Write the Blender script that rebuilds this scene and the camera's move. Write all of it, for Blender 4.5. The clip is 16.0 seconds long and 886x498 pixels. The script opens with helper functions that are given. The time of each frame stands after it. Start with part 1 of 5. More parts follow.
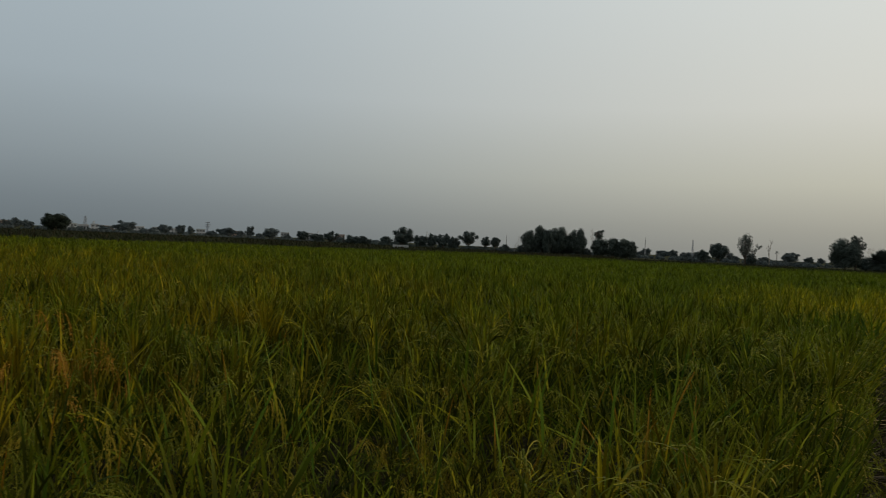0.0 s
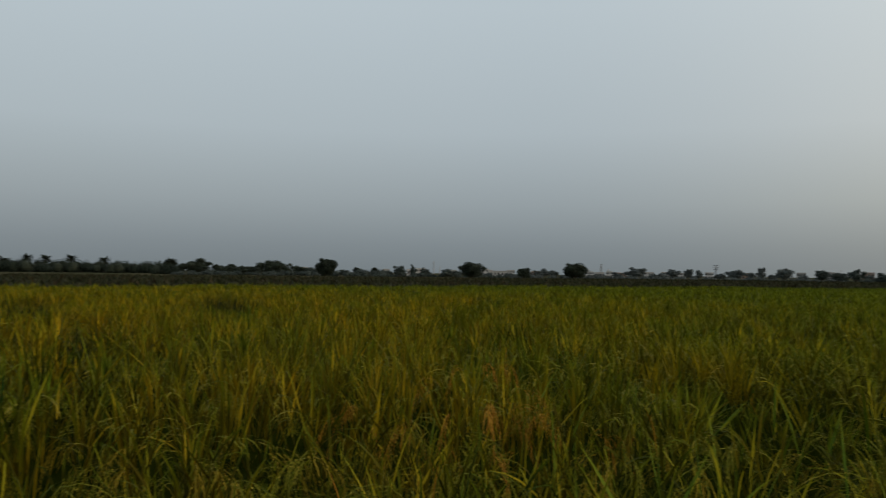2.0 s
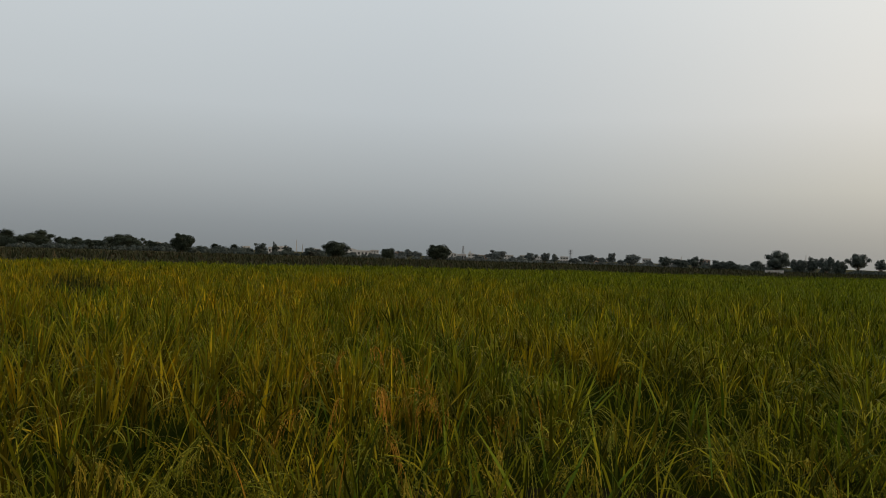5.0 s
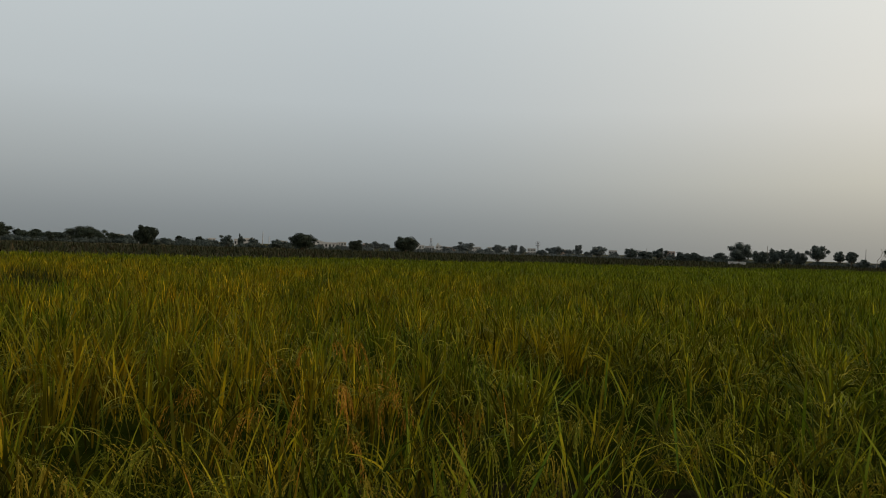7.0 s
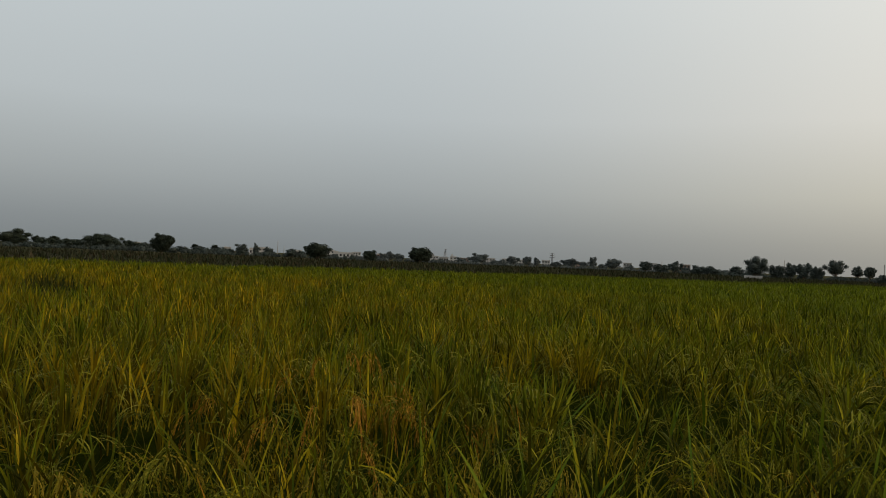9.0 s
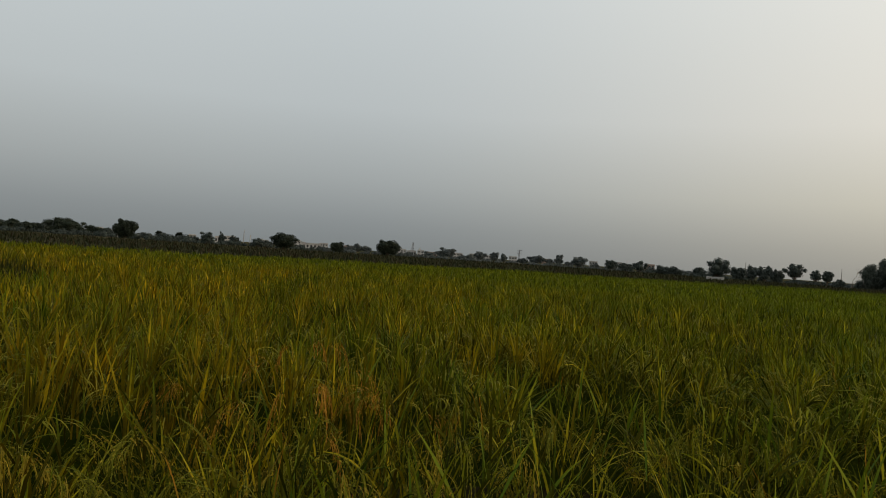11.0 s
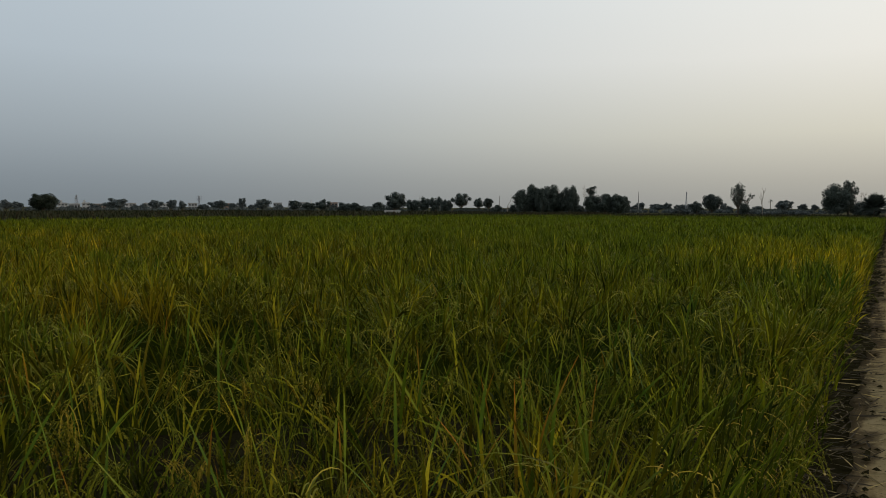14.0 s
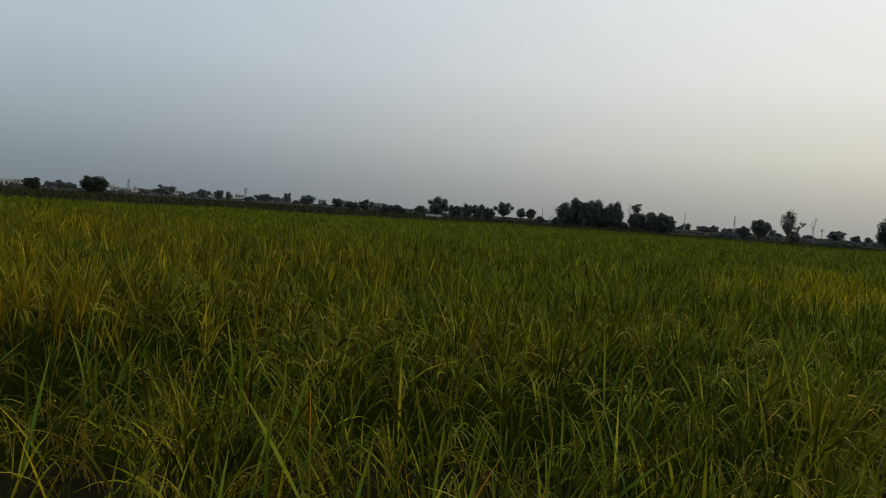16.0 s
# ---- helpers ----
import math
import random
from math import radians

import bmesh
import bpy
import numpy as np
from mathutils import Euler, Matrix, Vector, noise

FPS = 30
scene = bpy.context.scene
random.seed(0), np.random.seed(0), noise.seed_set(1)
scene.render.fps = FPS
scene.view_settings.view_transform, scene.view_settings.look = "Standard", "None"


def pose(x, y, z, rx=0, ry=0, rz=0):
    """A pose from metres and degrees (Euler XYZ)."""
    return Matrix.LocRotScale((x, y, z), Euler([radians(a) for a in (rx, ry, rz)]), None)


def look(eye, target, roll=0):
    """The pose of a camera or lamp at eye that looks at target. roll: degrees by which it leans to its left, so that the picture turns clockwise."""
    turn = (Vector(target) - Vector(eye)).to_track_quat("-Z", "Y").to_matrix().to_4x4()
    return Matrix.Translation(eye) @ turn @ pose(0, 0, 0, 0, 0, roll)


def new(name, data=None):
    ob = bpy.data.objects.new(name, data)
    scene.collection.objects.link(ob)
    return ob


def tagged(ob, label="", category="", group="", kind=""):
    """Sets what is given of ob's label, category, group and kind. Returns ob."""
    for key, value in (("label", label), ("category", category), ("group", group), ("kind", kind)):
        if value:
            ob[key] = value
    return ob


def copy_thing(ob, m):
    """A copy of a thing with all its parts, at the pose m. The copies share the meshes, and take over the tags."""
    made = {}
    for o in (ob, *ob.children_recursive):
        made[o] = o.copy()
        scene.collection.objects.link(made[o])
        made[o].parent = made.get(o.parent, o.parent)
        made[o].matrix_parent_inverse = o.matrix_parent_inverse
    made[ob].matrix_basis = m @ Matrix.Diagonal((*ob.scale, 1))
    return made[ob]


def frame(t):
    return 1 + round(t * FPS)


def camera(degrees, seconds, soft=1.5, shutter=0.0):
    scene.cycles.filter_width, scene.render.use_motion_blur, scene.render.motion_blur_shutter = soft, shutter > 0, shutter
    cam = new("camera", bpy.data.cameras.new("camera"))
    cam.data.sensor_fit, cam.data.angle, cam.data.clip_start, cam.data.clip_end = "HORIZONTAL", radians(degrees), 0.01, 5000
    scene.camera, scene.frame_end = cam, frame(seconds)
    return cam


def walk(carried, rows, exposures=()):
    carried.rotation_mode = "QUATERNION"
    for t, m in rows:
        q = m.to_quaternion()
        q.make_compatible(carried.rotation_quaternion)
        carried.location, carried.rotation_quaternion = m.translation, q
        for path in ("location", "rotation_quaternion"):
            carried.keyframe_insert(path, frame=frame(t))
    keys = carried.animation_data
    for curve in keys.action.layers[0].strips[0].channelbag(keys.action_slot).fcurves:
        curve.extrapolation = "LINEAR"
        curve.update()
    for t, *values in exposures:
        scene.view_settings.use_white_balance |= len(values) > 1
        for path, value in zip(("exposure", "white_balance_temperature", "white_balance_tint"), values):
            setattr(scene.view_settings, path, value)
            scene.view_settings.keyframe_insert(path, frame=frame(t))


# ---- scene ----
SOFT = 0.55
EXPOSURES = ((0.0, -0.34, 6500, 10), (0.3, -0.08, 6500, 10), (0.6, -0.08, 6500, 10), (1.0, -0.29, 6500, 11), (1.5, -0.28, 6500, 10), (2.0, -0.1, 6600, 11), (2.5, -0.03, 7100, 14), (3.0, -0.03, 7000, 22), (3.5, 0.0, 7050, 22), (4.0, 0.15, 7000, 20),
             (6.3, 0.06, 7050, 14), (9.0, 0.03, 7050, 14), (12.0, 0.06, 7150, 14), (12.5, 0.03, 7000, 13), (13.0, -0.07, 6600, 11), (13.5, -0.1, 6450, 10), (14.0, 0.0, 6500, 13), (14.5, 0.02, 6450, 12), (16.0, 0.02, 6400, 13))
SKY_AWAY = ((0.0, (0.208, 0.248, 0.268)), (0.035, (0.252, 0.300, 0.326)), (0.09, (0.342, 0.405, 0.442)), (0.18, (0.462, 0.545, 0.60)), (0.33, (0.545, 0.64, 0.70)), (1.0, (0.60, 0.68, 0.78)))
SKY_GLOW = ((0.0, (0.408, 0.400, 0.352)), (0.035, (0.525, 0.512, 0.432)), (0.09, (0.74, 0.73, 0.605)), (0.18, (0.93, 0.925, 0.84)), (0.33, (1.0, 1.03, 0.98)), (1.0, (0.75, 0.82, 0.86)))
cam = camera(60.1, 16.0, soft=SOFT, shutter=0.1)
PATH = [
    (0, pose(0.057, -0.413, 1.564, 89.65, -2.71, 30.69)),
    (0.5, pose(0.064, -0.203, 1.604, 88.37, -2.81, 23.24)),
    (0.7, pose(0.026, -0.111, 1.609, 90.78, -2.99, 23.81)),
    (1, pose(-0.036, 0.012, 1.627, 90.28, -3.90, 24.32)),
    (1.5, pose(0.002, 0.086, 1.617, 91.00, -1.54, 39.47)),
    (2, pose(-0.019, 0.154, 1.605, 91.80, -0.69, 67.47)),
    (2.5, pose(0.017, 0.117, 1.611, 92.21, 0.03, 80.62)),
    (3, pose(0.069, -0.006, 1.627, 93.73, -0.54, 80.56)),
    (3.5, pose(0.013, -0.038, 1.620, 92.44, -0.87, 71.93)),
    (4, pose(-0.016, -0.017, 1.615, 90.71, -0.92, 61.84)),
    (4.2, pose(-0.026, -0.010, 1.619, 90.53, -1.28, 59.00)),
    (6.3, pose(-0.141, 0.088, 1.629, 90.36, -2.28, 55.89)),
    (6.5, pose(-0.137, 0.098, 1.630, 90.20, -2.29, 55.27)),
    (7, pose(-0.147, 0.086, 1.631, 90.01, -1.86, 54.89)),
    (7.5, pose(-0.173, 0.082, 1.633, 90.69, -1.42, 54.27)),
    (8, pose(-0.140, 0.073, 1.639, 91.36, -1.38, 54.77)),
    (8.5, pose(-0.141, 0.070, 1.641, 91.40, -2.57, 55.60)),
    (9, pose(-0.145, 0.079, 1.638, 90.78, -2.43, 55.95)),
    (9.2, pose(-0.155, 0.093, 1.643, 90.46, -1.68, 55.54)),
    (11.3, pose(-0.078, 0.013, 1.629, 90.44, -4.10, 53.44)),
    (11.5, pose(-0.088, 0.004, 1.617, 90.05, -3.99, 53.75)),
    (12, pose(-0.082, 0.017, 1.616, 89.75, -2.62, 52.44)),
    (12.5, pose(-0.034, 0.088, 1.609, 90.11, -2.16, 40.66)),
    (13, pose(0.076, 0.191, 1.617, 90.09, -1.05, 33.63)),
    (13.5, pose(0.202, 0.365, 1.597, 89.23, -3.01, 32.53)),
    (14, pose(0.267, 0.489, 1.585, 86.90, -0.16, 30.29)),
    (14.5, pose(0.055, 0.879, 1.615, 86.95, -4.44, 23.42)),
    (15, pose(-0.054, 1.028, 1.605, 86.13, -7.18, 26.44)),
    (15.5, pose(0.005, 1.316, 1.570, 87.55, -3.54, 26.95)),
    (16, pose(0.116, 1.587, 1.600, 87.26, -3.92, 33.54)),
]
walk(cam, PATH, EXPOSURES)

# ---- sky, sun ----
world = bpy.data.worlds.new("dusk_sky")
scene.world = world
world.use_nodes = True
wt = world.node_tree
wt.nodes.clear()
SUN_AZ, SUN_EL = -48.0, 7.0     # bearing to the left of the road, height above the horizon
sun_dir = Vector((-math.sin(radians(SUN_AZ)) * math.cos(radians(SUN_EL)), math.cos(radians(SUN_AZ)) * math.cos(radians(SUN_EL)), math.sin(radians(SUN_EL))))


def wramp(fac, stops):
    n = wt.nodes.new("ShaderNodeValToRGB")
    while len(n.color_ramp.elements) < len(stops):
        n.color_ramp.elements.new(0.5)
    for e, (p, c) in zip(n.color_ramp.elements, stops):
        e.position, e.color = p, (*c, 1)
    wt.links.new(fac, n.inputs["Fac"])
    return n.outputs["Color"]


def wmix(fac, a, b):
    n = wt.nodes.new("ShaderNodeMix")
    n.data_type = "RGBA"
    for value, slot in ((fac, n.inputs[0]), (a, n.inputs[6]), (b, n.inputs[7])):
        if isinstance(value, (int, float)):
            slot.default_value = value
        else:
            wt.links.new(value, slot)
    return n.outputs[2]


coord = wt.nodes.new("ShaderNodeTexCoord")
split = wt.nodes.new("ShaderNodeSeparateXYZ")
wt.links.new(coord.outputs["Generated"], split.inputs[0])
height = split.outputs["Z"]
toward = wt.nodes.new("ShaderNodeVectorMath")
toward.operation = "DOT_PRODUCT"
toward.inputs[1].default_value = (-math.sin(radians(SUN_AZ)), math.cos(radians(SUN_AZ)), 0)
wt.links.new(coord.outputs["Generated"], toward.inputs[0])
side = wt.nodes.new("ShaderNodeMapRange")
side.interpolation_type = "SMOOTHSTEP"
side.inputs["From Min"].default_value, side.inputs["From Max"].default_value = -0.36, 0.92
wt.links.new(toward.outputs["Value"], side.inputs["Value"])
# haze belt above the horizon: grey-blue away from the sun, cream towards it
away = wramp(height, SKY_AWAY)
glow = wramp(height, SKY_GLOW)
haze = wmix(side.outputs["Result"], away, glow)
air = wt.nodes.new("ShaderNodeTexSky")
air.sky_type, air.sun_disc = "NISHITA", False
air.sun_elevation, air.sun_rotation = radians(SUN_EL), radians(-SUN_AZ)
air.dust_density, air.air_density = 6.0, 1.5
air_scaled = wt.nodes.new("ShaderNodeVectorMath")
air_scaled.operation = "SCALE"
air_scaled.inputs["Scale"].default_value = 0.12
wt.links.new(air.outputs["Color"], air_scaled.inputs[0])
back = wt.nodes.new("ShaderNodeBackground")
back.inputs["Strength"].default_value = 1.0
wt.links.new(wmix(0.12, haze, air_scaled.outputs[0]), back.inputs["Color"])
wout = wt.nodes.new("ShaderNodeOutputWorld")
wt.links.new(back.outputs[0], wout.inputs["Surface"])

lamp = bpy.data.lights.new("low_sun", "SUN")
lamp.energy, lamp.angle, lamp.color = 0.7, radians(14), (1.0, 0.86, 0.66)
sun = new("low_sun", lamp)
sun.matrix_world = look(sun_dir * 50, (0, 0, 0))

# ---- materials ----
def material(name):
    m = bpy.data.materials.new(name)
    m.use_nodes = True
    return m, m.node_tree, m.node_tree.nodes["Principled BSDF"]


def node(nt, kind, **values):
    n = nt.nodes.new(kind)
    for key, value in values.items():
        n.inputs[key].default_value = value
    return n


def ramp(nt, fac, stops):
    n = nt.nodes.new("ShaderNodeValToRGB")
    while len(n.color_ramp.elements) < len(stops):
        n.color_ramp.elements.new(0.5)
    for e, (p, c) in zip(n.color_ramp.elements, stops):
        e.position, e.color = p, (*c, 1)
    nt.links.new(fac, n.inputs["Fac"])
    return n.outputs["Color"]


def mix(nt, fac, a, b, blend="MIX"):
    n = nt.nodes.new("ShaderNodeMix")
    n.data_type, n.blend_type = "RGBA", blend
    for value, slot in ((fac, n.inputs[0]), (a, n.inputs[6]), (b, n.inputs[7])):
        if isinstance(value, (int, float)):
            slot.default_value = value
        elif isinstance(value, tuple):
            slot.default_value = (*value, 1)
        else:
            nt.links.new(value, slot)
    return n.outputs[2]


def noise_at(nt, scale, detail=4.0, rough=0.55, stretch=(1, 1, 1), world_space=True):
    at = nt.nodes.new("ShaderNodeNewGeometry") if world_space else nt.nodes.new("ShaderNodeTexCoord")
    m = nt.nodes.new("ShaderNodeMapping")
    m.inputs["Scale"].default_value = stretch
    nt.links.new(at.outputs["Position"] if world_space else at.outputs["Object"], m.inputs["Vector"])
    n = node(nt, "ShaderNodeTexNoise", Scale=scale, Detail=detail, Roughness=rough)
    nt.links.new(m.outputs["Vector"], n.inputs["Vector"])
    return n.outputs["Fac"]


def between(nt, value, lo, hi):
    n = node(nt, "ShaderNodeMapRange", **{"From Min": lo, "From Max": hi})
    nt.links.new(value, n.inputs["Value"])
    return n.outputs["Result"]


def bump(nt, bsdf, fac, strength, distance):
    n = node(nt, "ShaderNodeBump", Strength=strength, Distance=distance)
    nt.links.new(fac, n.inputs["Height"])
    nt.links.new(n.outputs["Normal"], bsdf.inputs["Normal"])


def leaf_material(name, stops, tip=None, patch=None, rough=0.7, through_light=0.2, ripe=False, gloss=0.03, patch_scale=0.16, patch_range=(0.42, 0.62)):
    """Leaves: hue by the piece, yellowing tips, broad patches over the field, some light through the blade."""
    m, nt, bsdf = material(name)
    geo = nt.nodes.new("ShaderNodeNewGeometry")
    colour = ramp(nt, geo.outputs["Random Per Island"], stops)
    if patch:
        colour = mix(nt, between(nt, noise_at(nt, patch_scale, 3.0), *patch_range), colour, mix(nt, 0.6, colour, patch))
    if ripe:
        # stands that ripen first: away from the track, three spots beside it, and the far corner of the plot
        # not ripening: the first yellows with distance, the third and fourth brighten by leaf colour
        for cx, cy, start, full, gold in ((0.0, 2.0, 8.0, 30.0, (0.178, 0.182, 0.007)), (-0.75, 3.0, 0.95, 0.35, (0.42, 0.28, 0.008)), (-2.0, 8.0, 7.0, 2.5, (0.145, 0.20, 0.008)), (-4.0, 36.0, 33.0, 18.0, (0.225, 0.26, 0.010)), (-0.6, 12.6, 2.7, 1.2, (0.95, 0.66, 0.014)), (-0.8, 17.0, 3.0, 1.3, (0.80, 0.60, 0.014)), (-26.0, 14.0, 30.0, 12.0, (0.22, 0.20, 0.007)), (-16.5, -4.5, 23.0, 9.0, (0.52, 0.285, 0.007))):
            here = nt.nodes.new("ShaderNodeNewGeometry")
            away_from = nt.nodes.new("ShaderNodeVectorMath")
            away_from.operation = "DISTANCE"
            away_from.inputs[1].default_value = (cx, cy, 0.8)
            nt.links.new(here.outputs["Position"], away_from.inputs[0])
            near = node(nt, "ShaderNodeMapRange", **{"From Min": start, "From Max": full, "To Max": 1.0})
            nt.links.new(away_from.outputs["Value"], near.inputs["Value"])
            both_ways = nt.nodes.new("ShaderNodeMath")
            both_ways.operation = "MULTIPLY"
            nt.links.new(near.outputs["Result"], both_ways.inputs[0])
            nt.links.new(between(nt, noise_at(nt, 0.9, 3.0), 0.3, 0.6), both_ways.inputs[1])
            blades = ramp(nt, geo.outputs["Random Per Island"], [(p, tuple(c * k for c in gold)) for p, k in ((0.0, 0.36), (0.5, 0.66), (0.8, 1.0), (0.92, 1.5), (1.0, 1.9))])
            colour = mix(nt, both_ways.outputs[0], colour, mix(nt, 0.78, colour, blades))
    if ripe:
        # plant-to-plant tone at random, darkened to stand for shade in the gaps
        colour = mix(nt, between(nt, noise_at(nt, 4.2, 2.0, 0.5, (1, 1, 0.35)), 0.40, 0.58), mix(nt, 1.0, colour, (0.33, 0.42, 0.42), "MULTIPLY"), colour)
    if tip:
        at = nt.nodes.new("ShaderNodeAttribute")
        at.attribute_name = "along"
        colour = mix(nt, between(nt, at.outputs["Fac"], 0.55, 1.05), colour, mix(nt, 0.75, colour, tip))
    fine = noise_at(nt, 90.0, 2.0)
    colour = mix(nt, between(nt, fine, 0.3, 0.75), colour, mix(nt, 0.22, colour, (0.02, 0.02, 0.005)))
    nt.links.new(colour, bsdf.inputs["Base Color"])
    bsdf.inputs["Roughness"].default_value = rough
    bsdf.inputs["Specular IOR Level"].default_value = gloss
    clear = nt.nodes.new("ShaderNodeBsdfTranslucent")
    nt.links.new(colour, clear.inputs["Color"])
    both = nt.nodes.new("ShaderNodeMixShader")
    both.inputs[0].default_value = through_light
    nt.links.new(bsdf.outputs[0], both.inputs[1])
    nt.links.new(clear.outputs[0], both.inputs[2])
    nt.links.new(both.outputs[0], nt.nodes["Material Output"].inputs["Surface"])
    return m


def rough_material(name, dark, light, scale, rough=0.9, detail=6.0, stain=None, stain_scale=0.4, relief=0.4, depth=0.02, stretch=(1, 1, 1), gloss=0.0):
    m, nt, bsdf = material(name)
    fac = noise_at(nt, scale, detail, 0.62, stretch)
    colour = ramp(nt, fac, [(0.3, dark), (0.7, light)])
    if stain:
        colour = mix(nt, between(nt, noise_at(nt, stain_scale, 4.0), 0.45, 0.65), colour, mix(nt, 0.7, colour, stain))
    nt.links.new(colour, bsdf.inputs["Base Color"])
    bsdf.inputs["Roughness"].default_value = rough
    bsdf.inputs["Specular IOR Level"].default_value = gloss
    bump(nt, bsdf, noise_at(nt, scale * 3, 6.0, 0.7, stretch), relief, depth)
    return m


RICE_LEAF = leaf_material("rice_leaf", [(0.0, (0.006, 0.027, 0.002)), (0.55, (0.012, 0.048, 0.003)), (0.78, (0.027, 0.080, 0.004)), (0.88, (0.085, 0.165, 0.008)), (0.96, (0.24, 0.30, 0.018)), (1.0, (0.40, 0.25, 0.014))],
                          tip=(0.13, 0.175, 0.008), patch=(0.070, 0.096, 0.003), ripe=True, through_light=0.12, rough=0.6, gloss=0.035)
RICE_PALE = leaf_material("rice_pale_leaf", [(0.0, (0.05, 0.092, 0.004)), (0.6, (0.11, 0.155, 0.008)), (1.0, (0.22, 0.235, 0.013))], tip=(0.24, 0.23, 0.010), through_light=0.14, rough=0.55, gloss=0.06)
RICE_BURNT = leaf_material("rice_burnt_leaf", [(0.0, (0.05, 0.085, 0.006)), (0.6, (0.11, 0.12, 0.008)), (1.0, (0.22, 0.13, 0.012))], tip=(0.62, 0.20, 0.02), through_light=0.14, rough=0.6)
RICE_PANICLE = leaf_material("rice_panicle", [(0.0, (0.10, 0.105, 0.010)), (0.5, (0.17, 0.16, 0.015)), (0.85, (0.26, 0.23, 0.022)), (1.0, (0.36, 0.27, 0.03))], rough=0.6, through_light=0.15)
RICE_RIPE = leaf_material("rice_ripe_panicle", [(0.0, (0.20, 0.145, 0.014)), (0.6, (0.31, 0.22, 0.02)), (1.0, (0.42, 0.28, 0.03))], rough=0.6, through_light=0.15)
RICE_DRY = leaf_material("rice_dry_panicle", [(0.0, (0.30, 0.13, 0.015)), (0.6, (0.41, 0.20, 0.025)), (1.0, (0.54, 0.30, 0.045))], rough=0.65, through_light=0.15)
# stems coloured dark to deepen the shade in the gaps
RICE_STEM = leaf_material("rice_stem", [(0.0, (0.018, 0.032, 0.004)), (0.6, (0.034, 0.040, 0.006)), (1.0, (0.07, 0.055, 0.01))], rough=0.6, through_light=0.05)
# lower leaves in a dark colour that carries the shade between blades
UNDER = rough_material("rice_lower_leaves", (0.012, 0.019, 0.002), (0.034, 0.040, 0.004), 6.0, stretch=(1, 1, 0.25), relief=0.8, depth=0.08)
DARK_BLADE = leaf_material("dark_weed_leaf", [(0.0, (0.012, 0.018, 0.004)), (0.6, (0.026, 0.034, 0.006)), (0.9, (0.05, 0.045, 0.010)), (1.0, (0.14, 0.11, 0.012))], through_light=0.1)
SCRUB_RED = leaf_material("dry_weeds", [(0.0, (0.020, 0.015, 0.009)), (0.5, (0.036, 0.026, 0.014)), (0.85, (0.042, 0.036, 0.018)), (1.0, (0.075, 0.056, 0.028))], through_light=0.1)
SCRUB_GREEN = leaf_material("low_crop_leaf", [(0.0, (0.020, 0.024, 0.012)), (0.6, (0.033, 0.036, 0.018)), (1.0, (0.052, 0.050, 0.026))], through_light=0.1)
CROP_LEAF = leaf_material("short_green_crop", [(0.0, (0.030, 0.038, 0.020)), (0.6, (0.046, 0.054, 0.027)), (1.0, (0.08, 0.075, 0.04))], through_light=0.1)
# air haze put into the leaf colour: a lifted, greyer dark
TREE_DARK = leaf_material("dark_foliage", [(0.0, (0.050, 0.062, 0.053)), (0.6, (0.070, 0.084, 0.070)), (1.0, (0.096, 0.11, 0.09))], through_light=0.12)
# farthest trees: palest leaf colour, standing in for the most haze
TREE_HAZED = leaf_material("dusty_foliage", [(0.0, (0.062, 0.076, 0.074)), (0.6, (0.088, 0.102, 0.098)), (1.0, (0.12, 0.132, 0.122))], through_light=0.12)
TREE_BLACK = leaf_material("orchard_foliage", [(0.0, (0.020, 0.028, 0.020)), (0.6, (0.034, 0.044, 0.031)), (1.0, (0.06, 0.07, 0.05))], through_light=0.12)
# some haze put into this leaf colour too, as a bluer grey
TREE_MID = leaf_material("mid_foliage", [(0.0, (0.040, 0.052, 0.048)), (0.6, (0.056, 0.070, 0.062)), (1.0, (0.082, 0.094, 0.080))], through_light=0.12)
BARK = rough_material("bark", (0.06, 0.048, 0.036), (0.16, 0.13, 0.10), 7.0, stretch=(1, 1, 0.2), relief=0.7)
PALE_BARK = rough_material("pale_bark", (0.16, 0.13, 0.10), (0.28, 0.24, 0.19), 7.0, stretch=(1, 1, 0.2), relief=0.5)
SOIL = rough_material("damp_soil", (0.014, 0.012, 0.005), (0.044, 0.037, 0.017), 9.0, stain=(0.014, 0.012, 0.005), stain_scale=1.1, relief=0.9, depth=0.03)
PLOUGHED = rough_material("ploughed_soil", (0.016, 0.0145, 0.0095), (0.046, 0.041, 0.029), 5.0, stain=(0.056, 0.050, 0.036), stain_scale=0.12, relief=0.9, depth=0.05)
RIDGE = rough_material("crumbling_earth", (0.014, 0.010, 0.0065), (0.045, 0.034, 0.024), 5.0, stain=(0.065, 0.05, 0.035), stain_scale=0.8, relief=0.9, depth=0.03)
LAND = rough_material("farmland", (0.03, 0.035, 0.018), (0.06, 0.06, 0.03), 0.05, stain=(0.12, 0.09, 0.055), stain_scale=0.012, relief=0.5, depth=0.2)


